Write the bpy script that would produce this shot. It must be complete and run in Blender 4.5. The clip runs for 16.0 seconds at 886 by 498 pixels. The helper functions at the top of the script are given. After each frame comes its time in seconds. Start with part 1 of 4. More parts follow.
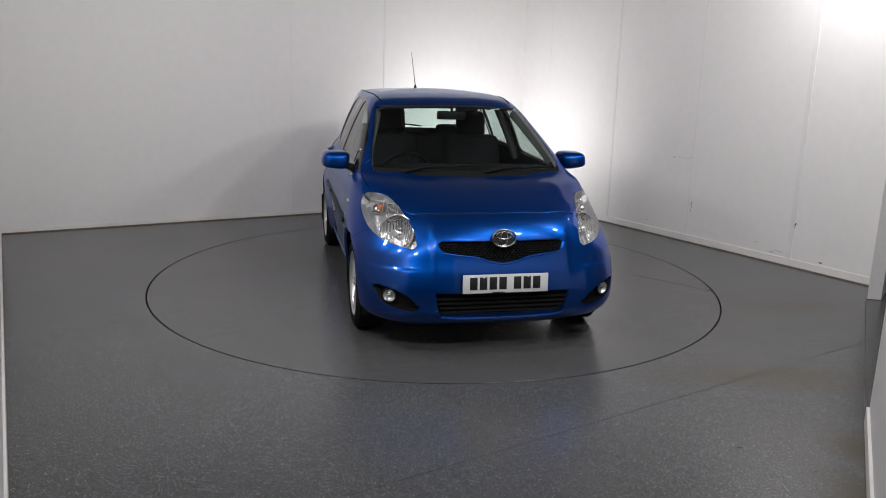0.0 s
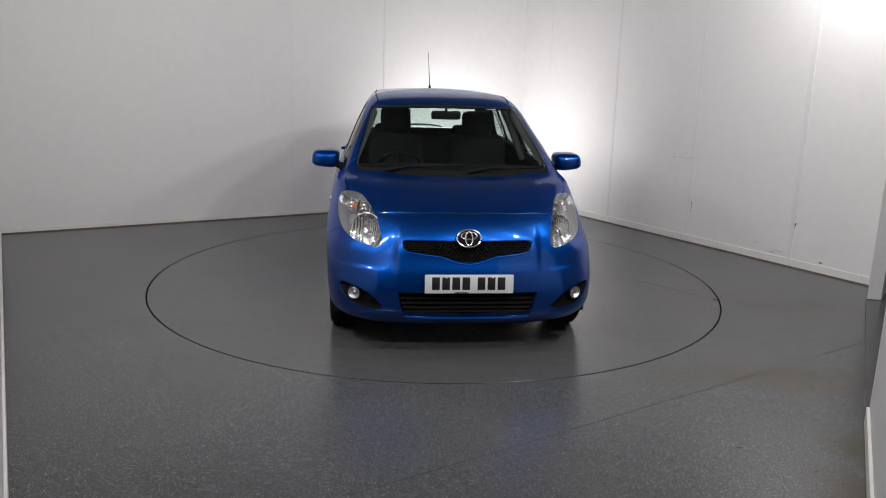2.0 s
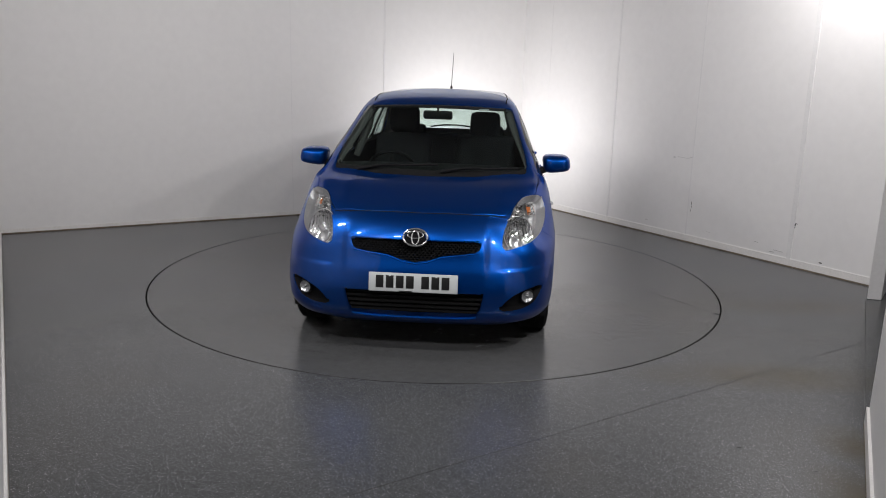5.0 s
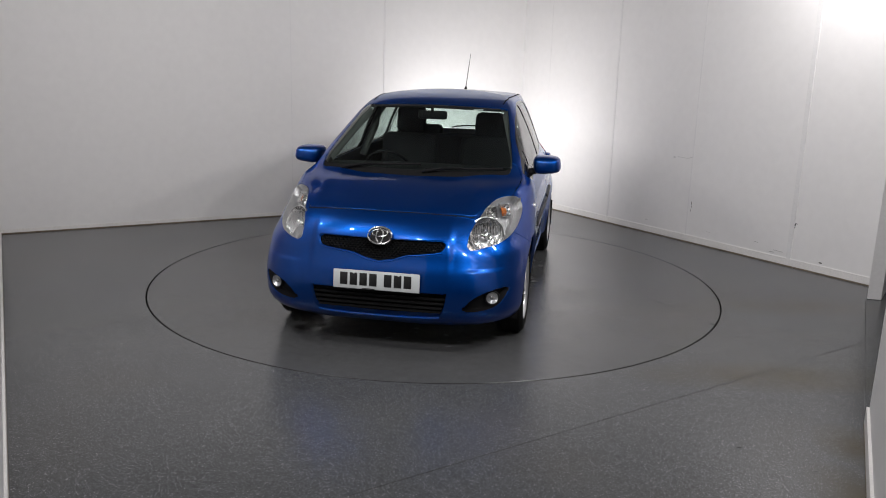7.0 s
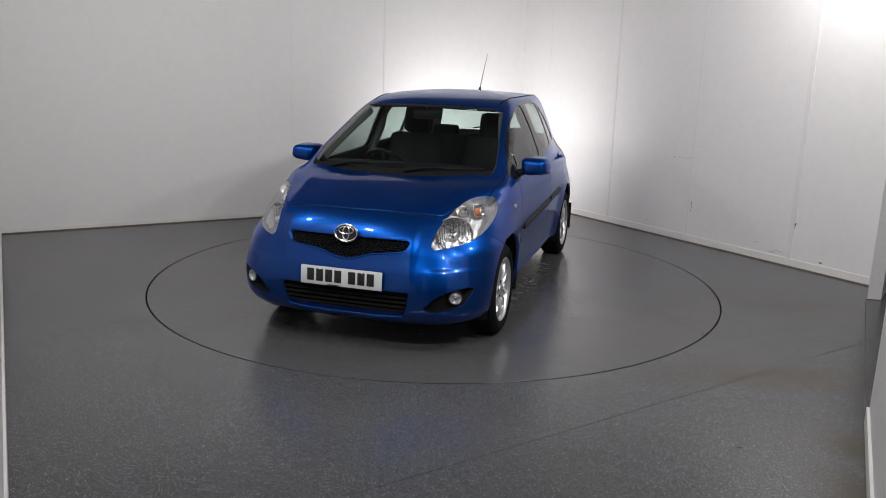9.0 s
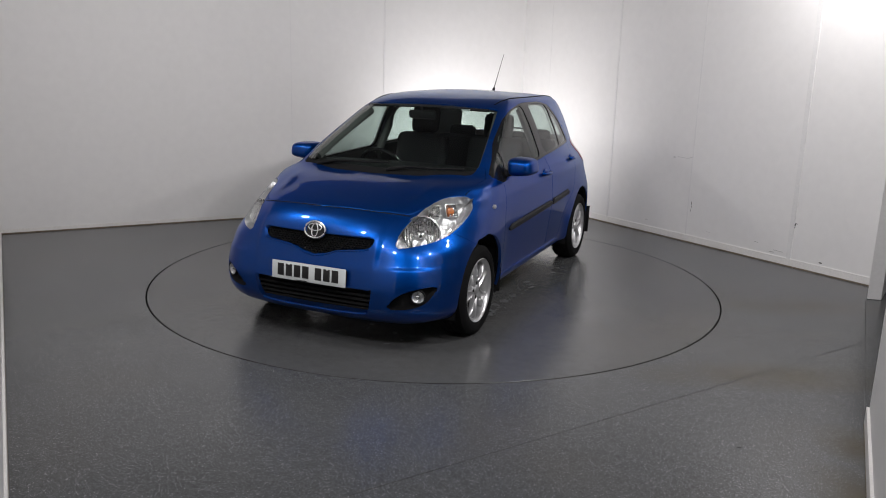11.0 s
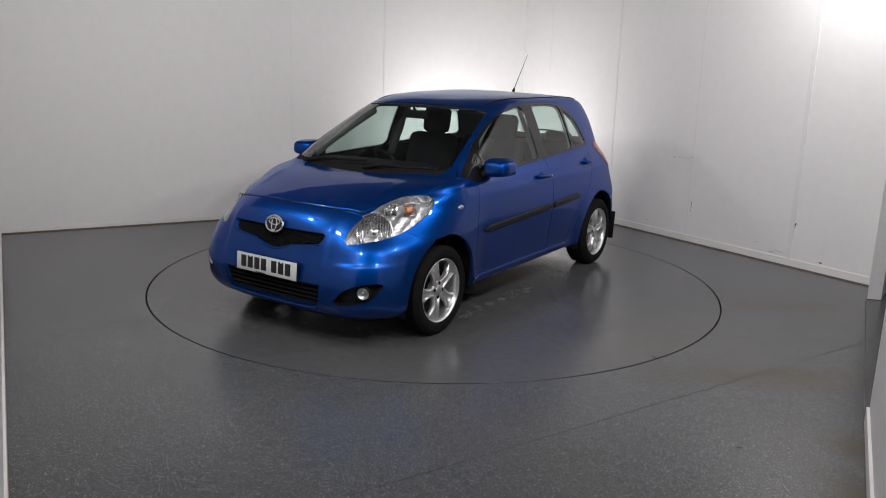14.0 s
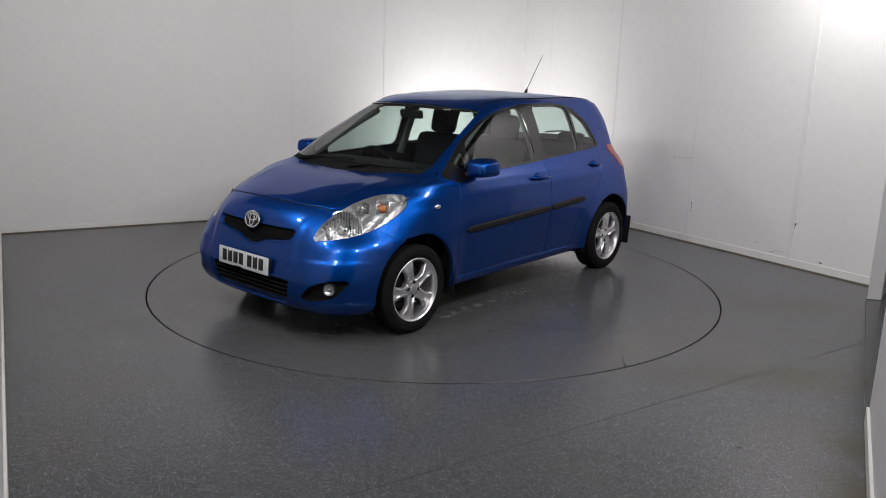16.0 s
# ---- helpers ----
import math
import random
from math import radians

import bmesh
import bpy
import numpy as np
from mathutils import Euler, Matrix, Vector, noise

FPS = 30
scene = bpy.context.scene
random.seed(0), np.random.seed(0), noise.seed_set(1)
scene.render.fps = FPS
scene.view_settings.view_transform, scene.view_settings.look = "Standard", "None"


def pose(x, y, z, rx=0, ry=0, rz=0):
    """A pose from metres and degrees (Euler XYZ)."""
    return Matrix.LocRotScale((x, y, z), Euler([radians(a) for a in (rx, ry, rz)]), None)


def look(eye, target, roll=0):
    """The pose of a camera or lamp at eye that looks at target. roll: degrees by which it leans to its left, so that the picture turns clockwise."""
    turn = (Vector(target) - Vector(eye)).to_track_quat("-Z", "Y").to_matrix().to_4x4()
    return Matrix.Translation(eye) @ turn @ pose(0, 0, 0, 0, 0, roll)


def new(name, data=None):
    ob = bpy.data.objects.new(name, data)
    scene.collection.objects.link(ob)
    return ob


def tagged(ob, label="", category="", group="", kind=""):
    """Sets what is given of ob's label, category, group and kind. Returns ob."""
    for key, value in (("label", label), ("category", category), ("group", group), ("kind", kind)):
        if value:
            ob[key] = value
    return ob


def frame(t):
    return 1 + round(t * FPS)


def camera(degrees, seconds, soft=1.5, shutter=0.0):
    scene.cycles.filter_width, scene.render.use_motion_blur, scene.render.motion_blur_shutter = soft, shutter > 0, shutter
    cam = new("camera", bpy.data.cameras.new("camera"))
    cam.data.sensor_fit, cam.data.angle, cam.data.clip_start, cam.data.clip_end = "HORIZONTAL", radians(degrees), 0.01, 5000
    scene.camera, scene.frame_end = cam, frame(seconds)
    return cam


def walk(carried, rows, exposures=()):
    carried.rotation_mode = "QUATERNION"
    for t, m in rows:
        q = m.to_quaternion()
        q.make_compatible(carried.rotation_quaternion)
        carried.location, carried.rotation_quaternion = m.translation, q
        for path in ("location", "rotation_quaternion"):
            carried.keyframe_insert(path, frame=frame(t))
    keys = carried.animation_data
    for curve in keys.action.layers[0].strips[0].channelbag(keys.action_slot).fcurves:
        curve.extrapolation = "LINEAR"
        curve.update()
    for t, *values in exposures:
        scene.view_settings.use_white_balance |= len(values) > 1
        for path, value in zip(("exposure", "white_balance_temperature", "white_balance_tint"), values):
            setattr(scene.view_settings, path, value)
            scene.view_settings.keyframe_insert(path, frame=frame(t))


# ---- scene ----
# camera on its stand, still for the whole clip
cam = camera(58.77, 16.0, soft=1.0)
EYE = (0.0, -6.267, 1.698)
AIM = (0.0911, 3.4713, -0.5727)
walk(cam, [(0, look(EYE, AIM, 1.57)), (16, look(EYE, AIM, 1.57))], exposures=[(0, 0.0), (16, 0.0)])

# the studio has no daylight: only a faint grey world behind the closed room
world = bpy.data.worlds.new("world")
scene.world = world
world.use_nodes = True
world.node_tree.nodes["Background"].inputs[0].default_value = (0.5, 0.5, 0.5, 1)
world.node_tree.nodes["Background"].inputs[1].default_value = 0.02


def area_lamp(name, eye, target, size, size_y, watts, colour=(1, 0.972, 0.972), spread=180):
    data = bpy.data.lights.new(name, "AREA")
    data.shape = "RECTANGLE" if size_y else "DISK"
    data.size, data.size_y, data.energy, data.color = size, size_y or size, watts, colour
    data.spread = radians(spread)
    ob = new(name, data)
    ob.matrix_world = look(eye, target)
    return ob


# small floodlights high round the room
for x, y, w in ((2.42, -1.75, 27), (1.72, -3.15, 30), (1.0, -4.5, 31), (-0.95, -4.4, 29), (-1.75, -2.9, 25), (-2.5, -1.5, 22)):
    area_lamp("floodlight", (x, y, 2.85), (-0.8 * x, 2.0, 0.8), 0.17, 0, w)
# unseen lamp added behind the turntable to wash the corner wall
area_lamp("corner_wash_fill", (0.40, 2.35, 0.72), (0.62, 3.75, 1.2), 0.7, 0.4, 24)
area_lamp("wall_lamp", (2.9, -0.1, 2.95), (3.6, 0.6, 1.6), 0.5, 0.2, 15)


# ---- materials ----
def material(name, colour, rough=0.5, metal=0.0, vary=0.0, scale=8.0, bump=0.0, bump_scale=200.0, coat=0.0, rough_vary=0.0, deep=0.002, shine=0.5):
    """A surface with its colour varied at two scales, and fine relief."""
    m = bpy.data.materials.new(name)
    m.use_nodes = True
    t = m.node_tree
    b = t.nodes["Principled BSDF"]
    b.inputs["Base Color"].default_value = (*colour, 1)
    b.inputs["Roughness"].default_value, b.inputs["Metallic"].default_value = rough, metal
    b.inputs["Coat Weight"].default_value, b.inputs["Coat Roughness"].default_value = coat, 0.03
    b.inputs["Specular IOR Level"].default_value = shine
    co = t.nodes.new("ShaderNodeTexCoord")
    if vary:
        big, fine, mix = t.nodes.new("ShaderNodeTexNoise"), t.nodes.new("ShaderNodeTexNoise"), t.nodes.new("ShaderNodeMath")
        big.inputs["Scale"].default_value, fine.inputs["Scale"].default_value = scale, scale * 14
        for n in (big, fine):
            n.inputs["Detail"].default_value = 5
            t.links.new(co.outputs["Object"], n.inputs["Vector"])
        t.links.new(big.outputs["Fac"], mix.inputs[0])
        t.links.new(fine.outputs["Fac"], mix.inputs[1])
        ramp = t.nodes.new("ShaderNodeMapRange")
        ramp.inputs["From Min"].default_value, ramp.inputs["From Max"].default_value = 0.6, 1.4
        ramp.inputs["To Min"].default_value, ramp.inputs["To Max"].default_value = 1 - vary, 1 + vary
        t.links.new(mix.outputs[0], ramp.inputs["Value"])
        mul = t.nodes.new("ShaderNodeVectorMath")
        mul.operation = "MULTIPLY"
        mul.inputs[0].default_value = colour
        t.links.new(ramp.outputs[0], mul.inputs[1])
        t.links.new(mul.outputs[0], b.inputs["Base Color"])
        if rough_vary:
            rr = t.nodes.new("ShaderNodeMapRange")
            rr.inputs["To Min"].default_value, rr.inputs["To Max"].default_value = rough - rough_vary, rough + rough_vary
            t.links.new(big.outputs["Fac"], rr.inputs["Value"])
            t.links.new(rr.outputs[0], b.inputs["Roughness"])
    if bump:
        n, bp = t.nodes.new("ShaderNodeTexNoise"), t.nodes.new("ShaderNodeBump")
        n.inputs["Scale"].default_value, bp.inputs["Strength"].default_value, bp.inputs["Distance"].default_value = bump_scale, bump, deep
        t.links.new(co.outputs["Object"], n.inputs["Vector"])
        t.links.new(n.outputs["Fac"], bp.inputs["Height"])
        t.links.new(bp.outputs[0], b.inputs["Normal"])
    return m


def floor_material(name, colour, flakes, rough, stain=0.0):
    """Vinyl safety floor: grey with fine grain, pale and dark flakes, and faint brown scuffs."""
    m = material(name, colour, rough, vary=0.12, scale=1.3, bump=0.12, bump_scale=450, rough_vary=0.05)
    t = m.node_tree
    b = t.nodes["Principled BSDF"]
    base = b.inputs["Base Color"].links[0].from_socket
    co = t.nodes.new("ShaderNodeTexCoord")
    for scale, low, tone, amount in ((150, 0.2, (0.25, 0.265, 0.275), flakes * 0.7), (130, 0.25, (0.028, 0.030, 0.034), flakes * 0.7), (64, 0.065, (0.55, 0.57, 0.58), flakes * 0.9)):
        v, r, mx = t.nodes.new("ShaderNodeTexVoronoi"), t.nodes.new("ShaderNodeMapRange"), t.nodes.new("ShaderNodeMix")
        v.inputs["Scale"].default_value = scale
        r.inputs["From Min"].default_value, r.inputs["From Max"].default_value = low, low + 0.12
        r.inputs["To Min"].default_value, r.inputs["To Max"].default_value = amount, 0.0
        mx.data_type = "RGBA"
        mx.inputs["B"].default_value = (*tone, 1)
        t.links.new(co.outputs["Object"], v.inputs["Vector"])
        t.links.new(v.outputs["Distance"], r.inputs["Value"])
        t.links.new(r.outputs[0], mx.inputs["Factor"])
        t.links.new(base, mx.inputs["A"])
        base = mx.outputs["Result"]
    n, r, mx = t.nodes.new("ShaderNodeTexNoise"), t.nodes.new("ShaderNodeMapRange"), t.nodes.new("ShaderNodeMix")
    n.inputs["Scale"].default_value, n.inputs["Detail"].default_value = 0.7, 2
    r.inputs["From Min"].default_value, r.inputs["From Max"].default_value, r.inputs["To Max"].default_value = 0.5, 0.85, 0.3
    mx.data_type = "RGBA"
    mx.inputs["B"].default_value = (0.11, 0.09, 0.065, 1)
    t.links.new(co.outputs["Object"], n.inputs["Vector"])
    t.links.new(n.outputs["Fac"], r.inputs["Value"])
    t.links.new(r.outputs[0], mx.inputs["Factor"])
    t.links.new(base, mx.inputs["A"])
    base = mx.outputs["Result"]
    # brown tyre stains that streak across the sheet by the doorway
    for place, wide in (((2.72, -0.60, 0), (0.85, 0.26, 1)), ((1.98, -2.02, 0), (0.95, 0.26, 1)), ((2.02, -2.86, 0), (0.22, 0.26, 1)), ((1.78, -3.32, 0), (0.22, 0.30, 1))):
        shift, size, length, r, n, mul, mx = (t.nodes.new(k) for k in ("ShaderNodeVectorMath", "ShaderNodeVectorMath", "ShaderNodeVectorMath", "ShaderNodeMapRange", "ShaderNodeTexNoise", "ShaderNodeMath", "ShaderNodeMix"))
        shift.operation, size.operation, length.operation, mul.operation = "SUBTRACT", "DIVIDE", "LENGTH", "MULTIPLY"
        shift.inputs[1].default_value, size.inputs[1].default_value = place, wide
        r.inputs["From Min"].default_value, r.inputs["From Max"].default_value, r.inputs["To Min"].default_value, r.inputs["To Max"].default_value = 0.1, 1.0, stain, 0.0
        n.inputs["Scale"].default_value, n.inputs["Detail"].default_value = 3.0, 5
        mx.data_type = "RGBA"
        mx.inputs["B"].default_value = (0.070, 0.060, 0.038, 1)
        t.links.new(co.outputs["Object"], shift.inputs[0])
        t.links.new(shift.outputs[0], size.inputs[0])
        t.links.new(size.outputs[0], length.inputs[0])
        t.links.new(length.outputs["Value"], r.inputs["Value"])
        t.links.new(co.outputs["Object"], n.inputs["Vector"])
        t.links.new(r.outputs[0], mul.inputs[0])
        t.links.new(n.outputs["Fac"], mul.inputs[1])
        t.links.new(mul.outputs[0], mx.inputs["Factor"])
        t.links.new(base, mx.inputs["A"])
        base = mx.outputs["Result"]
    t.links.new(base, b.inputs["Base Color"])
    return m


def glass_material(name, tint, rough=0.0, least=0.035, most=0.9):
    """Thin pane: clear with a tint, mirror-like at a glancing angle."""
    m = bpy.data.materials.new(name)
    m.use_nodes = True
    t = m.node_tree
    t.nodes.remove(t.nodes["Principled BSDF"])
    clear, gloss, mix, edge, power, scale = (t.nodes.new(k) for k in ("ShaderNodeBsdfTransparent", "ShaderNodeBsdfGlossy", "ShaderNodeMixShader", "ShaderNodeLayerWeight", "ShaderNodeMath", "ShaderNodeMath"))
    clear.inputs[0].default_value = (*tint, 1)
    gloss.inputs["Roughness"].default_value = rough
    edge.inputs["Blend"].default_value = 0.5
    power.operation, power.inputs[1].default_value = "POWER", 4.0
    scale.operation, scale.inputs[1].default_value, scale.inputs[2].default_value = "MULTIPLY_ADD", most, least
    t.links.new(edge.outputs["Facing"], power.inputs[0])
    t.links.new(power.outputs[0], scale.inputs[0])
    t.links.new(scale.outputs[0], mix.inputs[0])
    t.links.new(clear.outputs[0], mix.inputs[1])
    t.links.new(gloss.outputs[0], mix.inputs[2])
    t.links.new(mix.outputs[0], t.nodes["Material Output"].inputs["Surface"])
    return m


def paint_material():
    """Metallic blue lacquer: deep base that brightens towards the viewer, fine flakes, clear coat."""
    m = material("blue_metallic_paint", (0.0010, 0.047, 0.256), 0.34, 0.84, vary=0.05, scale=3, coat=0.75)
    b = m.node_tree.nodes["Principled BSDF"]
    b.inputs["Specular Tint"].default_value = (0.05, 0.45, 1.0, 1)
    b.inputs["Coat Roughness"].default_value = 0.02
    b.inputs["Coat IOR"].default_value = 1.45
    return m


WALL = material("white_wall_panel", (0.78, 0.77, 0.765), 0.45, vary=0.03, scale=0.9, bump=0.05, bump_scale=60, rough_vary=0.08)
SKIRT = material("white_skirting", (0.76, 0.745, 0.725), 0.5, vary=0.10, scale=5)
# dark grey that puts dimness into the unseen walls and cuts their fill
DIM = material("dimmed_wall_grey", (0.16, 0.16, 0.165), 0.6, vary=0.1, scale=2)
PASSAGE = material("pale_passage_paint", (0.78, 0.77, 0.76), 0.5, vary=0.05, scale=2)
POST = material("white_post_paint", (0.74, 0.73, 0.73), 0.45, vary=0.06, scale=3)
CEILING = material("ceiling_grey", (0.12, 0.12, 0.12), 0.7, vary=0.04, scale=2)
FLOOR = floor_material("grey_vinyl_floor", (0.0765, 0.0795, 0.083), 0.95, 0.23, 1.7)
DISC = floor_material("grey_turntable_vinyl", (0.082, 0.084, 0.086), 0.15, 0.2)
# near-black for gaps and openings, their shade put into the colour
GAP = material("dark_gap", (0.006, 0.006, 0.006), 0.8, vary=0.2)
PAINT = paint_material()
RUBBER = material("tyre_rubber", (0.009, 0.009, 0.0095), 0.8, vary=0.2, scale=20, bump=0.3, bump_scale=90, shine=0.08)
ALLOY = material("silver_alloy", (0.62, 0.62, 0.63), 0.30, 0.85, vary=0.05, scale=20, coat=0.4)
TRIM = material("black_plastic", (0.012, 0.012, 0.013), 0.45, vary=0.15, scale=30, bump=0.15, bump_scale=400, shine=0.15)
GLOSS_BLACK = material("black_glossy_trim", (0.008, 0.008, 0.009), 0.15, vary=0.1, scale=20)
CHROME = material("chrome", (0.85, 0.85, 0.85), 0.14, 1.0, vary=0.04, scale=20)
REFLECTOR = material("lamp_housing_silver", (0.55, 0.55, 0.56), 0.32, 0.85, vary=0.1, scale=30)
BOWL = material("lamp_bowl_mirror", (0.72, 0.72, 0.72), 0.10, 1.0, vary=0.05, scale=40)


def flute(m, scale, deep):
    """Upright flutes and small facets pressed into a reflector."""
    t = m.node_tree
    co, wave, cell, add, bp = (t.nodes.new(k) for k in ("ShaderNodeTexCoord", "ShaderNodeTexWave", "ShaderNodeTexVoronoi", "ShaderNodeMath", "ShaderNodeBump"))
    wave.bands_direction = "X"
    wave.inputs["Scale"].default_value, cell.inputs["Scale"].default_value = scale, 45
    bp.inputs["Strength"].default_value, bp.inputs["Distance"].default_value = 0.8, deep
    t.links.new(co.outputs["Object"], wave.inputs["Vector"])
    t.links.new(co.outputs["Object"], cell.inputs["Vector"])
    t.links.new(wave.outputs["Fac"], add.inputs[0])
    t.links.new(cell.outputs["Distance"], add.inputs[1])
    t.links.new(add.outputs[0], bp.inputs["Height"])
    t.links.new(bp.outputs[0], t.nodes["Principled BSDF"].inputs["Normal"])


flute(BOWL, 18, 0.0035)
flute(REFLECTOR, 7, 0.004)
AMBER = material("amber_lens", (0.42, 0.12, 0.025), 0.25, vary=0.5, scale=60, coat=0.5, bump=0.6, bump_scale=110)
RED = material("red_lens", (0.28, 0.008, 0.010), 0.2, vary=0.1, scale=30, coat=0.6)
CLOTH = material("dark_seat_cloth", (0.015, 0.0155, 0.017), 0.95, vary=0.2, scale=30, bump=0.1, bump_scale=120, shine=0.15)
CABIN = material("dark_cabin_plastic", (0.016, 0.0165, 0.017), 0.6, vary=0.15, scale=15, bump=0.2, bump_scale=250, shine=0.15)
LINING = material("grey_headlining", (0.15, 0.15, 0.145), 0.9, vary=0.08, scale=20)
PLATE = material("white_number_plate", (0.55, 0.58, 0.58), 0.3, vary=0.03, scale=12)
INK = material("black_characters", (0.01, 0.01, 0.01), 0.4, vary=0.1)
# wet marks paler than the disc, the drops' glints partly put into colour
WET = material("wet_mark", (0.14, 0.143, 0.148), 0.06, vary=0.1, scale=30)
DIRT = material("brown_dirt", (0.16, 0.12, 0.08), 0.8, vary=0.4, scale=6)
DARK_SCUFF = material("dark_scuff", (0.06, 0.06, 0.06), 0.7, vary=0.3, scale=40)
PALE_SCUFF = material("pale_scuff", (0.45, 0.44, 0.43), 0.7, vary=0.2, scale=40)
JOINT = material("dark_weld_line", (0.045, 0.045, 0.048), 0.6, vary=0.3, scale=9)
LENS = glass_material("clear_lens", (0.95, 0.96, 0.96))
SCREEN = glass_material("windscreen_glass", (0.66, 0.74, 0.71), least=0.085)
SIDE_GLASS = glass_material("side_window_glass", (0.68, 0.77, 0.74), least=0.045, most=0.85)


# ---- mesh helpers ----
def finish(name, bm, mat, smooth=35):
    me = bpy.data.meshes.new(name)
    bmesh.ops.recalc_face_normals(bm, faces=bm.faces)
    bm.to_mesh(me)
    bm.free()
    if mat:
        me.materials.append(mat)
    if smooth:
        me.shade_smooth()
        me.set_sharp_from_angle(angle=radians(smooth))
    return me


def part(name, bm, mat, parent=None, label="", smooth=35):
    ob = new(name, finish(name, bm, mat, smooth))
    ob.parent = parent
    return tagged(ob, label)


def box(bm, size, m=None, bevel=0.0, seg=2):
    made = bmesh.ops.create_cube(bm, size=1)["verts"]
    for v in made:
        v.co = Vector((v.co.x * size[0], v.co.y * size[1], v.co.z * size[2]))
    if bevel:
        edges = list({e for v in made for e in v.link_edges})
        made = bmesh.ops.bevel(bm, geom=edges, offset=bevel, segments=seg, affect="EDGES", profile=0.5)["verts"]
        made = list({v for v in made}) or made
    if m is not None:
        seen, todo = set(made), list(made)
        while todo:
            for e in todo.pop().link_edges:
                for v in e.verts:
                    if v not in seen:
                        seen.add(v)
                        todo.append(v)
        bmesh.ops.transform(bm, matrix=m, verts=list(seen))
    return bm


def boxed(size, m=None, bevel=0.0):
    return box(bmesh.new(), size, m, bevel)


def lathe(profile, steps=48, axis="x", closed=True):
    """Turns (radius, along) pairs about an axis."""
    bm = bmesh.new()
    rings = []
    for r, a in profile:
        ring = []
        for k in range(steps):
            w = 2 * math.pi * k / steps
            c, s = r * math.cos(w), r * math.sin(w)
            ring.append(bm.verts.new((a, c, s) if axis == "x" else (c, a, s) if axis == "y" else (c, s, a)))
        rings.append(ring)
    for p, q in zip(rings, rings[1:]):
        for k in range(steps):
            bm.faces.new((p[k], p[(k + 1) % steps], q[(k + 1) % steps], q[k]))
    if closed:
        for ring in (rings[0], rings[-1]):
            bm.faces.new(ring)
    return bm


def tube(points, radius, sides=8, closed=False):
    """A round rod through points; radius may be one number or one for each point."""
    bm = bmesh.new()
    pts = [Vector(p) for p in points]
    rings = []
    for i, p in enumerate(pts):
        a = pts[(i - 1) % len(pts)] if (i or closed) else p
        b = pts[(i + 1) % len(pts)] if (i < len(pts) - 1 or closed) else p
        d = (b - a).normalized()
        up = Vector((0, 0, 1)) if abs(d.z) < 0.9 else Vector((1, 0, 0))
        s = d.cross(up).normalized()
        u = s.cross(d)
        r = radius[i] if isinstance(radius, (list, tuple)) else radius
        rings.append([bm.verts.new(p + r * (math.cos(k * 2 * math.pi / sides) * s + math.sin(k * 2 * math.pi / sides) * u)) for k in range(sides)])
    pairs = list(zip(rings, rings[1:])) + ([(rings[-1], rings[0])] if closed else [])
    for p, q in pairs:
        for k in range(sides):
            bm.faces.new((p[k], p[(k + 1) % sides], q[(k + 1) % sides], q[k]))
    if not closed:
        bm.faces.new(rings[0])
        bm.faces.new(rings[-1])
    return bm


def prism(outline, z0, z1):
    """A plan outline raised from z0 to z1."""
    bm = bmesh.new()
    lo = [bm.verts.new((x, y, z0)) for x, y in outline]
    hi = [bm.verts.new((x, y, z1)) for x, y in outline]
    n = len(outline)
    for k in range(n):
        bm.faces.new((lo[k], lo[(k + 1) % n], hi[(k + 1) % n], hi[k]))
    bm.faces.new(lo)
    bm.faces.new(hi)
    return bm


# ---- the room ----
HIGH = 3.04
CORNER_L, CORNER_B, CORNER_R = Vector((-4.2, 1.16)), Vector((1.053, 3.914)), Vector((3.63, 0.03))
NEAR_L, NEAR_R = Vector((-1.05, -4.6)), Vector((1.2, -4.55))


def wall(name, a, b, label, thick=0.12, low=0.0, high=HIGH, mat=None):
    """An upright wall from a to b in plan, its visible face on the line, its body to the outside (left of a to b)."""
    d = (b - a).normalized()
    n = Vector((-d.y, d.x))
    bm = prism([a, b, b + n * thick, a + n * thick], low, high)
    return tagged(part(name, bm, mat or WALL, smooth=0), label, "wall", kind="structure")


def strip(name, a, b, off, thick, z0, z1, mat, label="", parent=None):
    d = (b - a).normalized()
    n = Vector((-d.y, d.x))
    p, q = a - n * off, b - n * off
    return part(name, prism([p, q, q - n * thick, p - n * thick], z0, z1), mat, parent, label, smooth=0)


wall_left = wall("wall_left", CORNER_L, CORNER_B, "plain white clad wall behind the turntable")
wall_right = wall("wall_right", CORNER_B, CORNER_R, "white panelled wall with upright joint strips and scuffs")
wall_near_left = wall("wall_near_left", NEAR_L, CORNER_L, "white wall running towards the camera")
wall_near_right = wall("wall_near_right", Vector((2.19, -2.62)), NEAR_R, "white wall end beside the wide doorway")
# unseen walls added round the camera, grey to keep fill off the car
wall_back_l = wall("wall_back_left", Vector((-1.4, -7.6)), NEAR_L, "unseen wall added beside the camera stand, dimmed by its colour", mat=DIM)
wall_back_r = wall("wall_back_right", NEAR_R, Vector((1.5, -7.6)), "unseen wall added beside the camera stand, dimmed by its colour", mat=DIM)
wall_back = wall("wall_back", Vector((1.5, -7.6)), Vector((-1.4, -7.6)), "unseen wall added behind the camera stand, dimmed by its colour", mat=DIM)
# the doorway's lintel and added passage walls, the near one dimmed by its colour
wall("wall_lintel", Vector((3.44, -0.26)), Vector((2.19, -2.62)), "white wall above the wide doorway", low=2.95)
wall("wall_passage_far", Vector((3.75, 0.2)), Vector((6.2, -1.1)), "wall added to close the passage beyond the doorway", mat=PASSAGE)
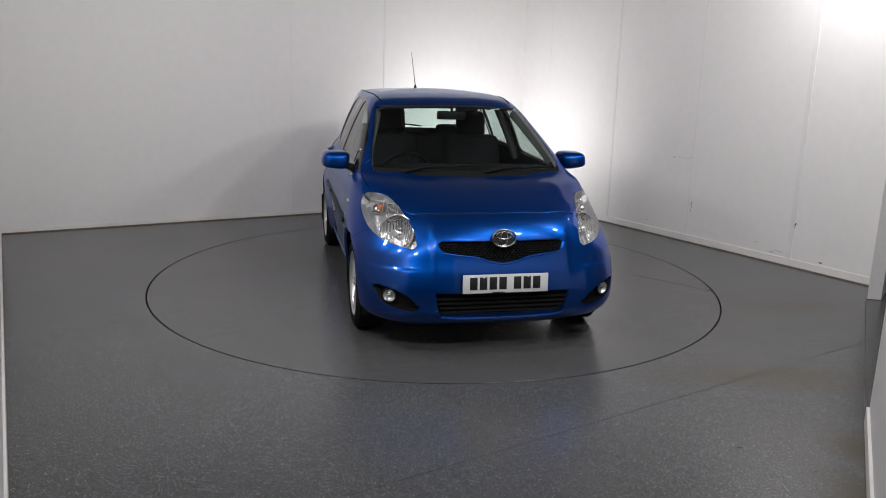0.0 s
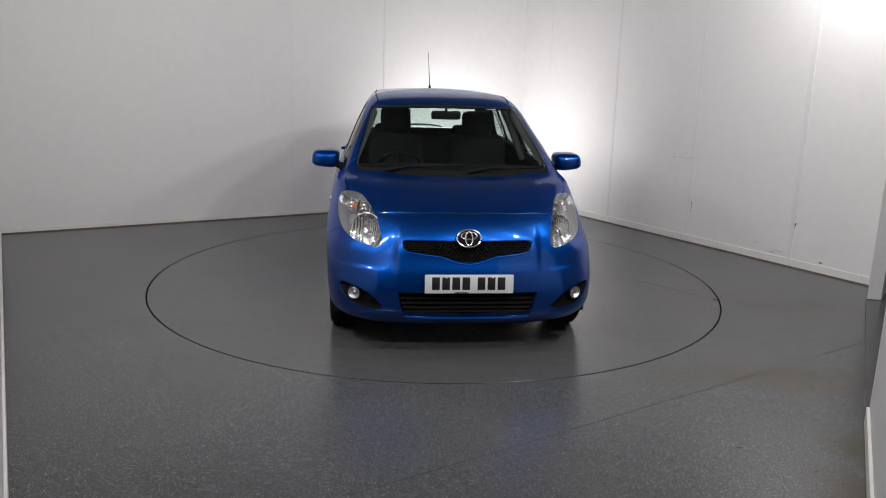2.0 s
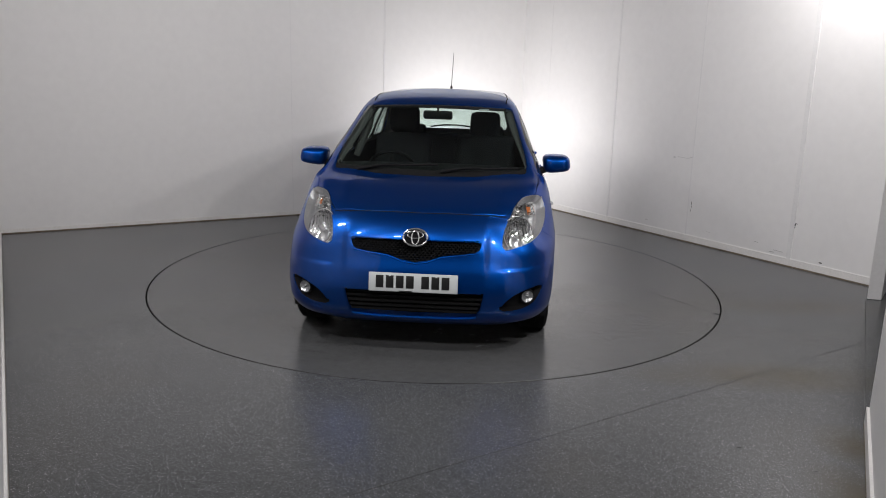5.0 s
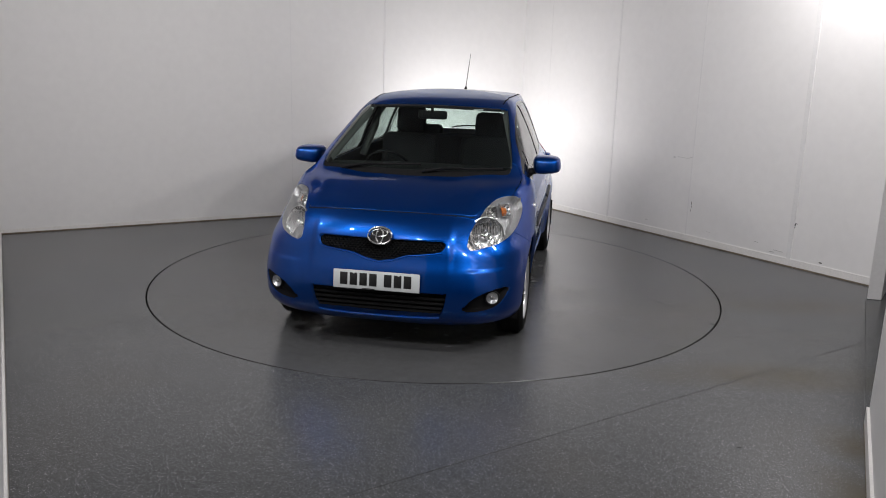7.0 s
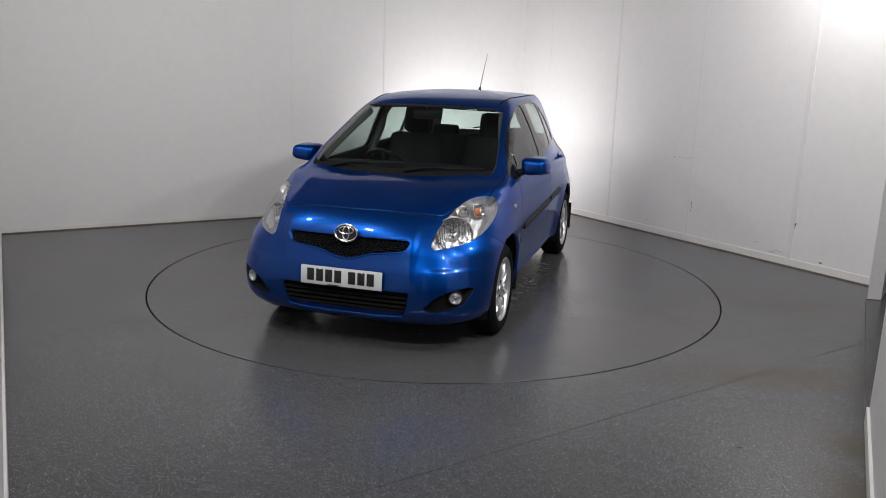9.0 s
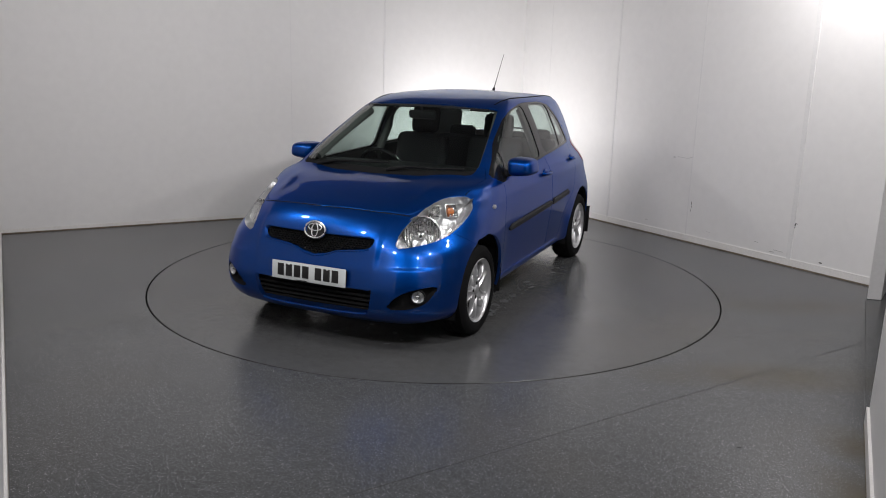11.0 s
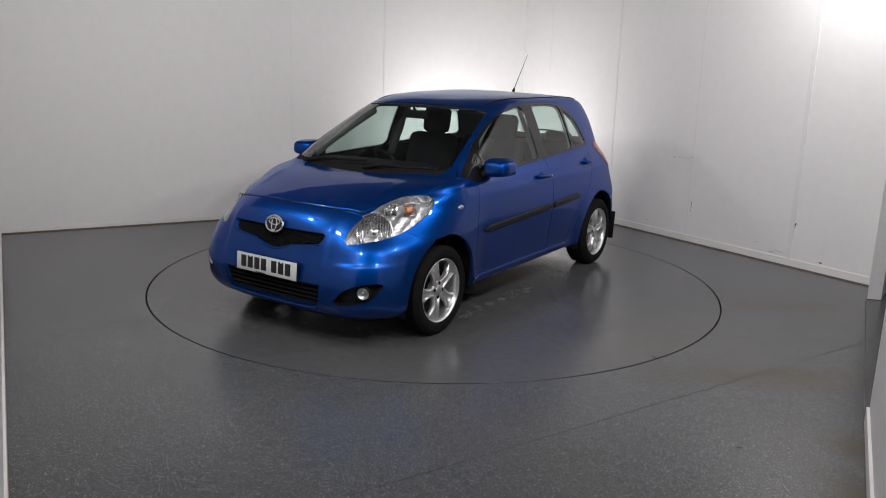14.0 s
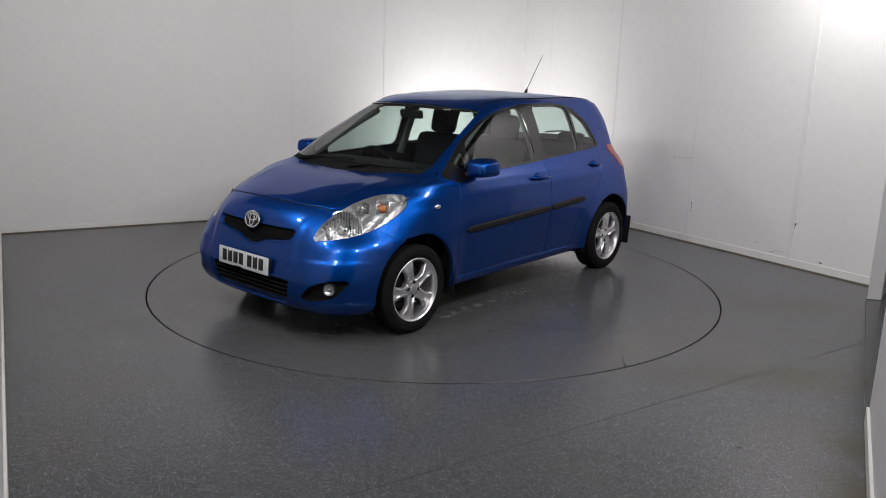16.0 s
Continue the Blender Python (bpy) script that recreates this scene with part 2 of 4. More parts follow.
wall("wall_passage_side", Vector((6.2, -1.1)), Vector((4.6, -4.0)), "wall added to close the passage beyond the doorway", mat=PASSAGE)
wall("wall_passage_near", Vector((4.6, -4.0)), Vector((2.25, -2.75)), "wall added to close the passage beyond the doorway", mat=DIM)

tagged(part("ceiling", prism([(-4.6, -7.8), (6.6, -7.8), (6.6, 4.3), (-4.6, 4.3)], HIGH, HIGH + 0.1), CEILING, smooth=0), "plain dark grey ceiling", "ceiling", kind="structure")

RING, GROOVE = 2.2275, 0.012


def annulus_floor():
    """The floor sheet with the round hole for the turntable."""
    bm = bmesh.new()
    n = 160
    inner = [bm.verts.new(((RING + GROOVE) * math.cos(k * 2 * math.pi / n), (RING + GROOVE) * math.sin(k * 2 * math.pi / n), 0)) for k in range(n)]
    outer = []
    for k in range(n):
        c, s = math.cos(k * 2 * math.pi / n), math.sin(k * 2 * math.pi / n)
        f = 8.2 / max(abs(c), abs(s))
        outer.append(bm.verts.new((c * f, s * f, 0)))
    for k in range(n):
        bm.faces.new((inner[k], inner[(k + 1) % n], outer[(k + 1) % n], outer[k]))
    low = [bm.verts.new((v.co.x, v.co.y, -0.05)) for v in inner]
    for k in range(n):
        bm.faces.new((inner[k], inner[(k + 1) % n], low[(k + 1) % n], low[k]))
    return bm


floor = tagged(part("floor", annulus_floor(), FLOOR, smooth=0), "grey speckled vinyl safety floor, slightly glossy", "floor", kind="structure")
part("pit_base", lathe([(RING + 0.06, -0.05), (RING + 0.06, -0.06)], 96, "z"), GAP, floor, smooth=0)


# ---- fittings of the room ----
def along(a, b, u):
    return a + (b - a).normalized() * u


for u, w, thick in ((0.50, 0.008, 0.001), (1.615, 0.02, 0.005), (2.73, 0.014, 0.002), (3.895, 0.042, 0.009)):
    strip("joint_strip", along(CORNER_B, CORNER_R, u - w / 2), along(CORNER_B, CORNER_R, u + w / 2), 0, thick, 0.075, HIGH - 0.01, POST, parent=wall_right)
for u, w, thick in ((2.91, 0.008, 0.001), (4.014, 0.02, 0.005)):
    strip("joint_strip", along(CORNER_L, CORNER_B, u - w / 2), along(CORNER_L, CORNER_B, u + w / 2), 0, thick, 0.05, HIGH - 0.01, POST, parent=wall_left)


def skirting(wall_ob, a, b, high, thick):
    strip("skirting", a, b, 0, thick, 0.004, high, SKIRT, "white skirting board, scuffed and stained at the floor", wall_ob)
    strip("skirting_dirt", a, b, thick, 0.001, 0.0, 0.011, DIRT, "", wall_ob)


skirting(wall_right, along(CORNER_B, CORNER_R, 0.02), CORNER_R, 0.075, 0.008)
skirting(wall_left, CORNER_L, along(CORNER_L, CORNER_B, 5.9), 0.045, 0.006)
skirting(wall_near_left, NEAR_L, CORNER_L, 0.06, 0.012)
skirting(wall_near_right, Vector((2.19, -2.62)), NEAR_R, 0.09, 0.014)

# scuffs and chips on the panelled wall
d = (CORNER_R - CORNER_B).normalized()
n = Vector((d.y, -d.x))
tilt = math.degrees(math.atan2(d.y, d.x))
for u, z, wide, tall, turn in ((2.769, 0.404, 0.006, 0.03, 8), (2.774, 0.37, 0.008, 0.014, -20), (2.765, 0.33, 0.006, 0.018, 5), (3.921, 0.392, 0.01, 0.03, 15), (3.93, 0.402, 0.022, 0.007, 10), (3.916, 0.365, 0.012, 0.012, 0),
                              (2.50, 0.845, 0.022, 0.006, 0), (2.62, 0.85, 0.16, 0.003, 3), (2.71, 0.862, 0.03, 0.004, 0), (3.55, 0.16, 0.04, 0.004, 4), (3.72, 0.10, 0.05, 0.006, -3), (4.2, 0.10, 0.03, 0.01, 2),
                              (3.78, 0.12, 0.1, 0.004, 2), (3.0, 0.15, 0.05, 0.003, 5), (2.2, 0.14, 0.04, 0.004, -5)):
    p = along(CORNER_B, CORNER_R, u) + n * 0.0015
    dark = DARK_SCUFF if tall > 0.008 or wide < 0.03 and z > 0.8 else PALE_SCUFF
    part("scuff", boxed((wide, 0.002, tall), pose(p.x, p.y, z, 0, turn, tilt), 0), dark, wall_right, smooth=0)

# the boxed post at the end of the panelled wall
post = tagged(part("door_post", prism([(3.392, -0.353), (3.490, -0.378), (3.74, -0.03), (3.603, 0.0)], 0.004, HIGH), POST, smooth=0), "white painted door post, chipped at its foot", "door post", kind="structure")
# dark threshold line across the doorway
strip("threshold_line", Vector((3.36, -0.40)), Vector((2.19, -2.60)), 0.0, 0.004, 0.0, 0.0012, JOINT, "", floor)

# welded joint of the floor sheets
strip("floor_joint", Vector((2.90, -1.333)), Vector((-1.55, -4.19)), 0, 0.0025, 0.0, 0.001, JOINT, "", floor)
rnd = random.Random(4)
for x, y, r in ((0.818, -2.518, 0.014), (1.438, -2.906, 0.02), (1.857, -1.982, 0.012), (1.654, -3.087, 0.014), (1.70, -3.115, 0.016), (-2.45, -1.40, 0.014), (-1.62, -3.05, 0.02), (2.05, -2.70, 0.018), (1.75, -3.2, 0.012), (-2.2, -1.9, 0.012)):
    r *= 0.55
    out = [(x + r * (0.5 + rnd.random()) * math.cos(a), y + 0.45 * r * (0.4 + rnd.random()) * math.sin(a)) for a in [k * math.pi / 4 for k in range(8)]]
    part("floor_mark", prism(out, 0.0, 0.0012), DARK_SCUFF, floor, smooth=0)


# ---- the turntable ----
turntable = new("turntable")
tagged(turntable, "large round grey vinyl turntable flush with the floor", "turntable")
part("disc", lathe([(RING - 0.0012, 0.0), (RING, -0.0012), (RING, -0.04)], 160, "z"), DISC, turntable, "grey vinyl disc", smooth=20)
# near-black strip puts the shade of the gap into its colour
part("gap_lining", lathe([(RING - 0.001, -0.002), (RING + 0.002, -0.002), (RING + 0.002, -0.04), (RING - 0.001, -0.04)], 160, "z", closed=False), GAP, turntable, "near-black strip lining the gap", smooth=20)


def flat_strip(a, b, w, high):
    a, b = Vector(a), Vector(b)
    d = (b - a).normalized()
    m = Vector((-d.y, d.x)) * w / 2
    return prism([a + m, a - m, b - m, b + m], 0.0, high)


part("disc_joint", flat_strip((2.105, -0.680), (1.69, -0.118), 0.0018, 0.0011), JOINT, turntable, smooth=0)
part("joint_end", flat_strip((2.115, -0.694), (2.09, -0.662), 0.014, 0.0013), GAP, turntable, smooth=0)
rnd = random.Random(11)


def wet_spot(x, y, r, mat=WET):
    n = 12
    turn, stretch = rnd.random() * 6.3, 0.35 + 0.5 * rnd.random()
    pts = []
    for k in range(n):
        a = 2 * math.pi * k / n
        q = r * (0.65 + 0.6 * rnd.random())
        u, v = q * math.cos(a), q * stretch * math.sin(a)
        pts.append((x + u * math.cos(turn) - v * math.sin(turn), y + u * math.sin(turn) + v * math.cos(turn)))
    part("wet_mark", prism(pts, 0.0, 0.0009 + 0.0008 * rnd.random()), mat, turntable, smooth=0)


# drips along the car's flanks and under its nose
for k in range(26):
    wet_spot(0.70 + 0.10 * rnd.random(), -0.75 + 0.85 * rnd.random() ** 1.4, 0.010 + 0.034 * rnd.random() ** 2)
for k in range(14):
    wet_spot(0.70 + 0.12 * rnd.random(), 0.15 + 0.75 * rnd.random(), 0.007 + 0.022 * rnd.random() ** 2)
for k in range(16):
    wet_spot(-0.5 + 1.0 * rnd.random(), -1.30 - 0.30 * rnd.random(), 0.007 + 0.022 * rnd.random() ** 2)
for k in range(10):
    wet_spot(-0.8 + 0.1 * rnd.random(), -0.8 + 1.6 * rnd.random(), 0.007 + 0.022 * rnd.random() ** 2)
# ---- the car ----
from mathutils.bvhtree import BVHTree
from mathutils.interpolate import poly_3d_calc

car = new("car")
tagged(car, "blue metallic five-door hatchback standing on the turntable", "car")


def curve(points):
    """A smooth monotone curve through (place, value) pairs."""
    xs, ys = [p[0] for p in points], [p[1] for p in points]
    d = [(ys[i + 1] - ys[i]) / (xs[i + 1] - xs[i]) for i in range(len(xs) - 1)]
    m = [d[0]] + [0 if d[i - 1] * d[i] <= 0 else 2 * d[i - 1] * d[i] / (d[i - 1] + d[i]) for i in range(1, len(d))] + [d[-1]]

    def at(x):
        x = min(max(x, xs[0]), xs[-1])
        i = max(k for k in range(len(xs) - 1) if xs[k] <= x)
        h = xs[i + 1] - xs[i]
        s = (x - xs[i]) / h
        return (ys[i] * (1 + 2 * s) * (1 - s) ** 2 + m[i] * h * s * (1 - s) ** 2 + ys[i + 1] * s * s * (3 - 2 * s) + m[i + 1] * h * s * s * (s - 1))
    return at


def ease(a, b, x):
    s = min(max((x - a) / (b - a), 0), 1)
    return s * s * (3 - 2 * s)


# level outlines of the body by height: nose, tail, half width, corner lengths and squareness
NOSE = curve([(0.17, -1.80), (0.22, -1.885), (0.30, -1.935), (0.40, -1.945), (0.50, -1.93), (0.60, -1.90), (0.70, -1.875), (0.78, -1.825), (0.84, -1.74), (0.90, -1.56),
              (0.95, -1.36), (0.985, -1.17), (1.10, -0.97), (1.25, -0.70), (1.40, -0.42), (1.45, -0.28), (1.48, -0.10), (1.50, 0.12)])
TAIL = curve([(0.17, 1.68), (0.25, 1.76), (0.40, 1.80), (0.60, 1.80), (0.80, 1.80), (1.00, 1.77), (1.20, 1.75), (1.40, 1.63), (1.45, 1.40), (1.48, 1.0), (1.50, 0.66)])
HALF = curve([(0.17, 0.74), (0.22, 0.812), (0.30, 0.834), (0.45, 0.840), (0.60, 0.840), (0.75, 0.832), (0.85, 0.822), (0.93, 0.80), (0.98, 0.772), (1.05, 0.742), (1.20, 0.682), (1.30, 0.636),
              (1.40, 0.582), (1.45, 0.535), (1.48, 0.45), (1.50, 0.28)])
FRONT_LEN = curve([(0.17, 0.46), (0.40, 0.49), (0.60, 0.56), (0.70, 0.72), (0.82, 0.8), (0.90, 0.62), (0.98, 0.36), (1.10, 0.32), (1.40, 0.32), (1.47, 0.3), (1.50, 0.2)])
FRONT_POW = curve([(0.17, 4.4), (0.40, 4.9), (0.60, 4.5), (0.70, 3.5), (0.82, 2.8), (0.90, 3.0), (0.98, 4.6), (1.40, 4.6), (1.48, 2.6), (1.50, 2.0)])
REAR_TAPER = curve([(0.17, 0.03), (0.60, 0.05), (0.80, 0.10), (0.94, 0.14), (1.05, 0.20), (1.40, 0.22), (1.50, 0.1)])


def side(y, z):
    """Half width of the body's flank at y and height z."""
    w = HALF(z)
    w *= 1 - REAR_TAPER(z) * (max(y - 0.2, 0) / 1.5) ** 2
    for c in (-1.23, 1.23):
        g = math.exp(-((y - c) / 0.33) ** 2)
        w += 0.016 * g * ease(0.15, 0.55, z) * (1 - ease(0.62, 0.95, z))
    # the doors fall in towards the sill
    w -= 0.046 * ease(-0.98, -0.72, y) * (1 - ease(0.72, 0.98, y)) * (1 - ease(0.26, 0.80, z))
    # the crease along the doors
    w += 0.006 * math.exp(-((z - 0.86) / 0.03) ** 2) * ease(-1.0, -0.3, y)
    return w


def nose_y(x, z):
    """The front surface: y at x and height z."""
    w, n = HALF(z), FRONT_POW(z)
    u = min(abs(x) / w, 1)
    y = NOSE(z) + FRONT_LEN(z) * (1 - math.sqrt(max(1 - u ** n, 0)))
    # the middle section between the two ridges stands forward
    y += 0.003 * ease(0.40, 0.56, abs(x)) * ease(0.22, 0.34, z) * (1 - ease(0.84, 1.0, z))
    y += 0.010 * ease(0.408, 0.436, abs(x)) * ease(0.42, 0.64, z) * (1 - ease(0.72, 0.82, z))
    # the crease round the bumper's corners
    y -= 0.007 * (1 - ease(0.530, 0.552, z)) * ease(0.47, 0.56, abs(x)) * (1 - u ** 8)
    return y


def level(z, shrink=1.0, rise=0.0, n_front=58, n_side=84, n_rear=34):
    """Half an outline at height z, from the nose's middle round to the tail's."""
    pts = []
    w, n = HALF(z), FRONT_POW(z)
    for k in range(n_front):
        a = k / n_front * math.pi / 2
        u = math.sin(a) ** (2 / n) if k else 0
        u = 0.45 * u + 0.55 * (k / n_front) ** 0.75 if k else 0
        y = nose_y(u * w, z)
        pts.append((u * w + (side(y, z) - w) * u ** 6, y))
    y0 = nose_y(w, z)
    rear_len = 0.32 - 0.12 * ease(1.42, 1.5, z)
    y1 = max(TAIL(z) - rear_len, y0 + 0.05)
    for k in range(n_side):
        y = y0 + (y1 - y0) * k / n_side
        pts.append((side(y, z), y))
    span, we, p = TAIL(z) - y1, side(y1, z), 3.2
    for k in range(n_rear + 1):
        a = k / n_rear * math.pi / 2
        c, s = max(math.cos(a), 0) ** (2 / p), math.sin(a) ** (2 / 2.4)
        tap = side(y1 + span * s, z) / we
        pts.append((we * c * tap if k < n_rear else 0, y1 + span * s))
    if shrink < 1:
        ym = 0.36
        pts = [(x * shrink, ym + (y - ym) * shrink) for x, y in pts]
    return [Vector((x, y, z + rise)) for x, y in pts]


def body_levels():
    zs = [0.17 + 0.02 * k for k in range(40)]
    zs = sorted([z for z in zs if z < 0.90] + [0.525, 0.538, 0.544, 0.556]) + [0.90 + 0.009 * k for k in range(12)] + [1.01 + 0.019 * k for k in range(20)]
    zs += [1.39, 1.405, 1.42, 1.433, 1.444, 1.454, 1.463, 1.471, 1.478, 1.484, 1.489, 1.494, 1.498, 1.50]
    rows = [level(z) for z in zs]
    for q in (0.85, 0.68, 0.5, 0.3, 0.1, 0.0):
        rows.append(level(1.50, q, 0.012 * (1 - q * q)))
    return rows


def body_skin():
    """The whole outer skin as one closed sheet."""
    bm = bmesh.new()
    rows = body_levels()
    for s in (1, -1):
        grid = [[bm.verts.new((p.x * s, p.y, p.z)) for p in row] for row in rows]
        for a, b in zip(grid, grid[1:]):
            for k in range(len(a) - 1):
                f = (a[k], a[k + 1], b[k + 1], b[k])
                bm.faces.new(f if s > 0 else f[::-1])
    # a soft ridge runs along each side of the bonnet
    for v in bm.verts:
        if v.co.z > 0.78 and v.co.y < -0.95:
            off = abs(v.co.x) - (0.475 + 0.13 * (v.co.y + 1.65))
            v.co.z += 0.005 * math.exp(-(off / 0.036) ** 2) * ease(-1.64, -1.5, v.co.y) * (1 - ease(-1.42, -1.2, v.co.y))
    bmesh.ops.remove_doubles(bm, verts=bm.verts, dist=0.0006)
    bmesh.ops.dissolve_degenerate(bm, dist=0.0003, edges=bm.edges)
    return bm



SKIN = body_skin()
bmesh.ops.recalc_face_normals(SKIN, faces=SKIN.faces)
SKIN.normal_update()
SKIN.faces.ensure_lookup_table()
TREE = BVHTree.FromBMesh(SKIN)


def skin_normal(p):
    """The smooth outward normal of the uncut skin nearest to p."""
    place, flat, index, _ = TREE.find_nearest(p)
    if index is None:
        return Vector((0, 0, 1))
    vs = SKIN.faces[index].verts
    w = poly_3d_calc([v.co for v in vs], place)
    return sum((v.normal * k for v, k in zip(vs, w)), Vector()).normalized()


def to_polygon(u, v, outline):
    """Signed distance to a closed outline, negative inside."""
    best, inside = 1e9, False
    for (ax, ay), (bx, by) in zip(outline, outline[1:] + outline[:1]):
        dx, dy = bx - ax, by - ay
        s = min(max(((u - ax) * dx + (v - ay) * dy) / (dx * dx + dy * dy), 0), 1)
        best = min(best, math.hypot(u - ax - s * dx, v - ay - s * dy))
        if (ay > v) != (by > v) and u < ax + (v - ay) * dx / dy:
            inside = not inside
    return -best if inside else best


def rounded(outline, turns=2):
    """The outline with its corners cut round."""
    for _ in range(turns):
        out = []
        for i, p in enumerate(outline):
            a, b = Vector(outline[i - 1]), Vector(outline[(i + 1) % len(outline)])
            p = Vector(p)
            for q in (a, b):
                d = q - p
                out.append(tuple(p + d * min(0.25, 0.03 / max(d.length, 1e-6))))
        outline = out
    return outline


FRONT_VIEW, SIDE_VIEW, PLAN_VIEW = (lambda p: (abs(p.x), p.z)), (lambda p: (p.y, p.z)), (lambda p: (abs(p.x), p.y))


def region(outline, view, gate, turns=1):
    line = rounded(outline, turns) if turns else outline

    def f(p):
        return to_polygon(*view(p), line) if gate(p) else 1.0
    return f


def mirrored(half):
    """A front outline given from the middle outwards and back, closed over to the other side of x = 0."""
    return half + [(-0.2, half[-1][1]), (-0.2, half[0][1])]


flank, front, rear = (lambda p: abs(p.x) > 0.5), (lambda p: p.y < -1.0), (lambda p: p.y > 0.9)
REGIONS = {
    "arch_front": lambda p: math.hypot(p.y + 1.23, p.z - 0.30) - 0.362 if abs(p.x) > 0.45 and p.y < -0.6 else 1.0,
    "arch_rear": lambda p: math.hypot(p.y - 1.23, p.z - 0.30) - 0.362 if abs(p.x) > 0.45 and 0.6 < p.y else 1.0,
    "below": lambda p: p.z - 0.235 if abs(p.y) < 1.2 else 1.0,
    "windscreen": region(mirrored([(0, 1.014), (0.33, 1.02), (0.652, 1.026), (0.664, 1.06), (0.617, 1.20), (0.556, 1.378), (0.525, 1.400), (0.25, 1.416), (0, 1.420)]), FRONT_VIEW, lambda p: p.y < 0.1),
    "cowl": region([(-0.1, -1.185), (0.33, -1.16), (0.64, -1.05), (0.66, -0.98), (0.65, -0.92), (0.5, -0.85), (-0.1, -0.9)], PLAN_VIEW, lambda p: 0.93 < p.z < 1.06 and p.y < -0.8),
    "front_window": region([(-0.635, 0.993), (-0.628, 1.180), (-0.37, 1.309), (-0.156, 1.376), (0.140, 1.416), (0.160, 1.026)], SIDE_VIEW, flank),
    "rear_window": region([(0.30, 1.418), (0.65, 1.415), (0.815, 1.393), (0.825, 1.060), (0.285, 1.037)], SIDE_VIEW, flank),
    "quarter_window": region([(0.855, 1.383), (0.885, 1.372), (1.06, 1.270), (1.195, 1.073), (0.855, 1.064)], SIDE_VIEW, flank),
    "sail_window": region([(-0.80, 1.055), (-0.665, 1.150), (-0.657, 1.03), (-0.70, 1.018)], SIDE_VIEW, flank),
    "frame": region([(-0.945, 0.985), (-0.645, 1.19), (-0.37, 1.322), (-0.156, 1.388), (0.18, 1.43), (0.65, 1.427), (0.88, 1.395), (1.07, 1.285), (1.225, 1.06), (0.85, 1.048), (0.27, 1.022),
                     (0.145, 1.012), (-0.62, 0.98), (-0.78, 0.935)], SIDE_VIEW, flank),
    "tailgate_window": region(mirrored([(0, 1.08), (0.50, 1.08), (0.56, 1.11), (0.50, 1.36), (0.46, 1.385), (0, 1.395)]), FRONT_VIEW, rear),
    "headlight": region([(0.506, 0.646), (0.510, 0.732), (0.533, 0.785), (0.565, 0.845), (0.605, 0.893), (0.66, 0.907), (0.745, 0.899), (0.775, 0.84), (0.776, 0.78), (0.752, 0.718), (0.70, 0.682), (0.60, 0.660)],
                        FRONT_VIEW, lambda p: p.y < -1.1),
    "grille": region(mirrored([(0, 0.700), (0.386, 0.706), (0.392, 0.69), (0.372, 0.642), (0.16, 0.617), (0.07, 0.583), (0, 0.575)]), FRONT_VIEW, front),
    "intake": region(mirrored([(0, 0.404), (0.395, 0.406), (0.412, 0.397), (0.385, 0.270), (0.365, 0.260), (0, 0.246)]), FRONT_VIEW, front),
    "fog_recess": region([(0.492, 0.297), (0.56, 0.385), (0.66, 0.430), (0.765, 0.442), (0.745, 0.385), (0.705, 0.330), (0.61, 0.301)], FRONT_VIEW, front),
    "bonnet": region([(-0.1, -1.743), (0.3, -1.725), (0.50, -1.662), (0.53, -1.635), (0.60, -1.50), (0.66, -1.40), (0.712, -1.28), (0.735, -1.12), (0.738, -0.98), (0.70, -0.9), (-0.1, -0.95)], PLAN_VIEW, lambda p: p.z > 0.70 and p.y < -0.7, 0),
    "tail_light": region([(1.36, 1.065), (1.60, 1.05), (1.9, 1.0), (1.9, 0.85), (1.50, 0.855)], SIDE_VIEW, lambda p: abs(p.x) > 0.47 and p.y > 1.1),
    "front_door": region([(-0.80, 1.2), (-0.80, 0.93), (-0.846, 0.662), (-0.825, 0.40), (-0.775, 0.305), (0.28, 0.30), (0.285, 0.69), (0.262, 0.90), (0.205, 1.2)], SIDE_VIEW, lambda p: abs(p.x) > 0.6, 1),
    "rear_door": region([(0.205, 1.2), (0.262, 0.90), (0.285, 0.69), (0.28, 0.30), (0.66, 0.305), (0.69, 0.44), (0.79, 0.57), (0.985, 0.72), (1.09, 0.88), (1.24, 1.2)], SIDE_VIEW, lambda p: abs(p.x) > 0.55, 1),
    "bumper": lambda p: max((p.y + 1.46) * 0.53 + (p.z - 0.673) * 0.85, p.y + 0.9) if p.y < -0.8 else 1.0,
    "tailgate": lambda p: max(abs(p.x) - 0.60, 0.62 - p.z, p.z - 1.44, 1.2 - p.y) if p.y > 1.0 else 1.0,
    "rear_bumper": lambda p: max(1.40 - p.y, p.z - 0.64) if p.y > 1.0 else 1.0,
}


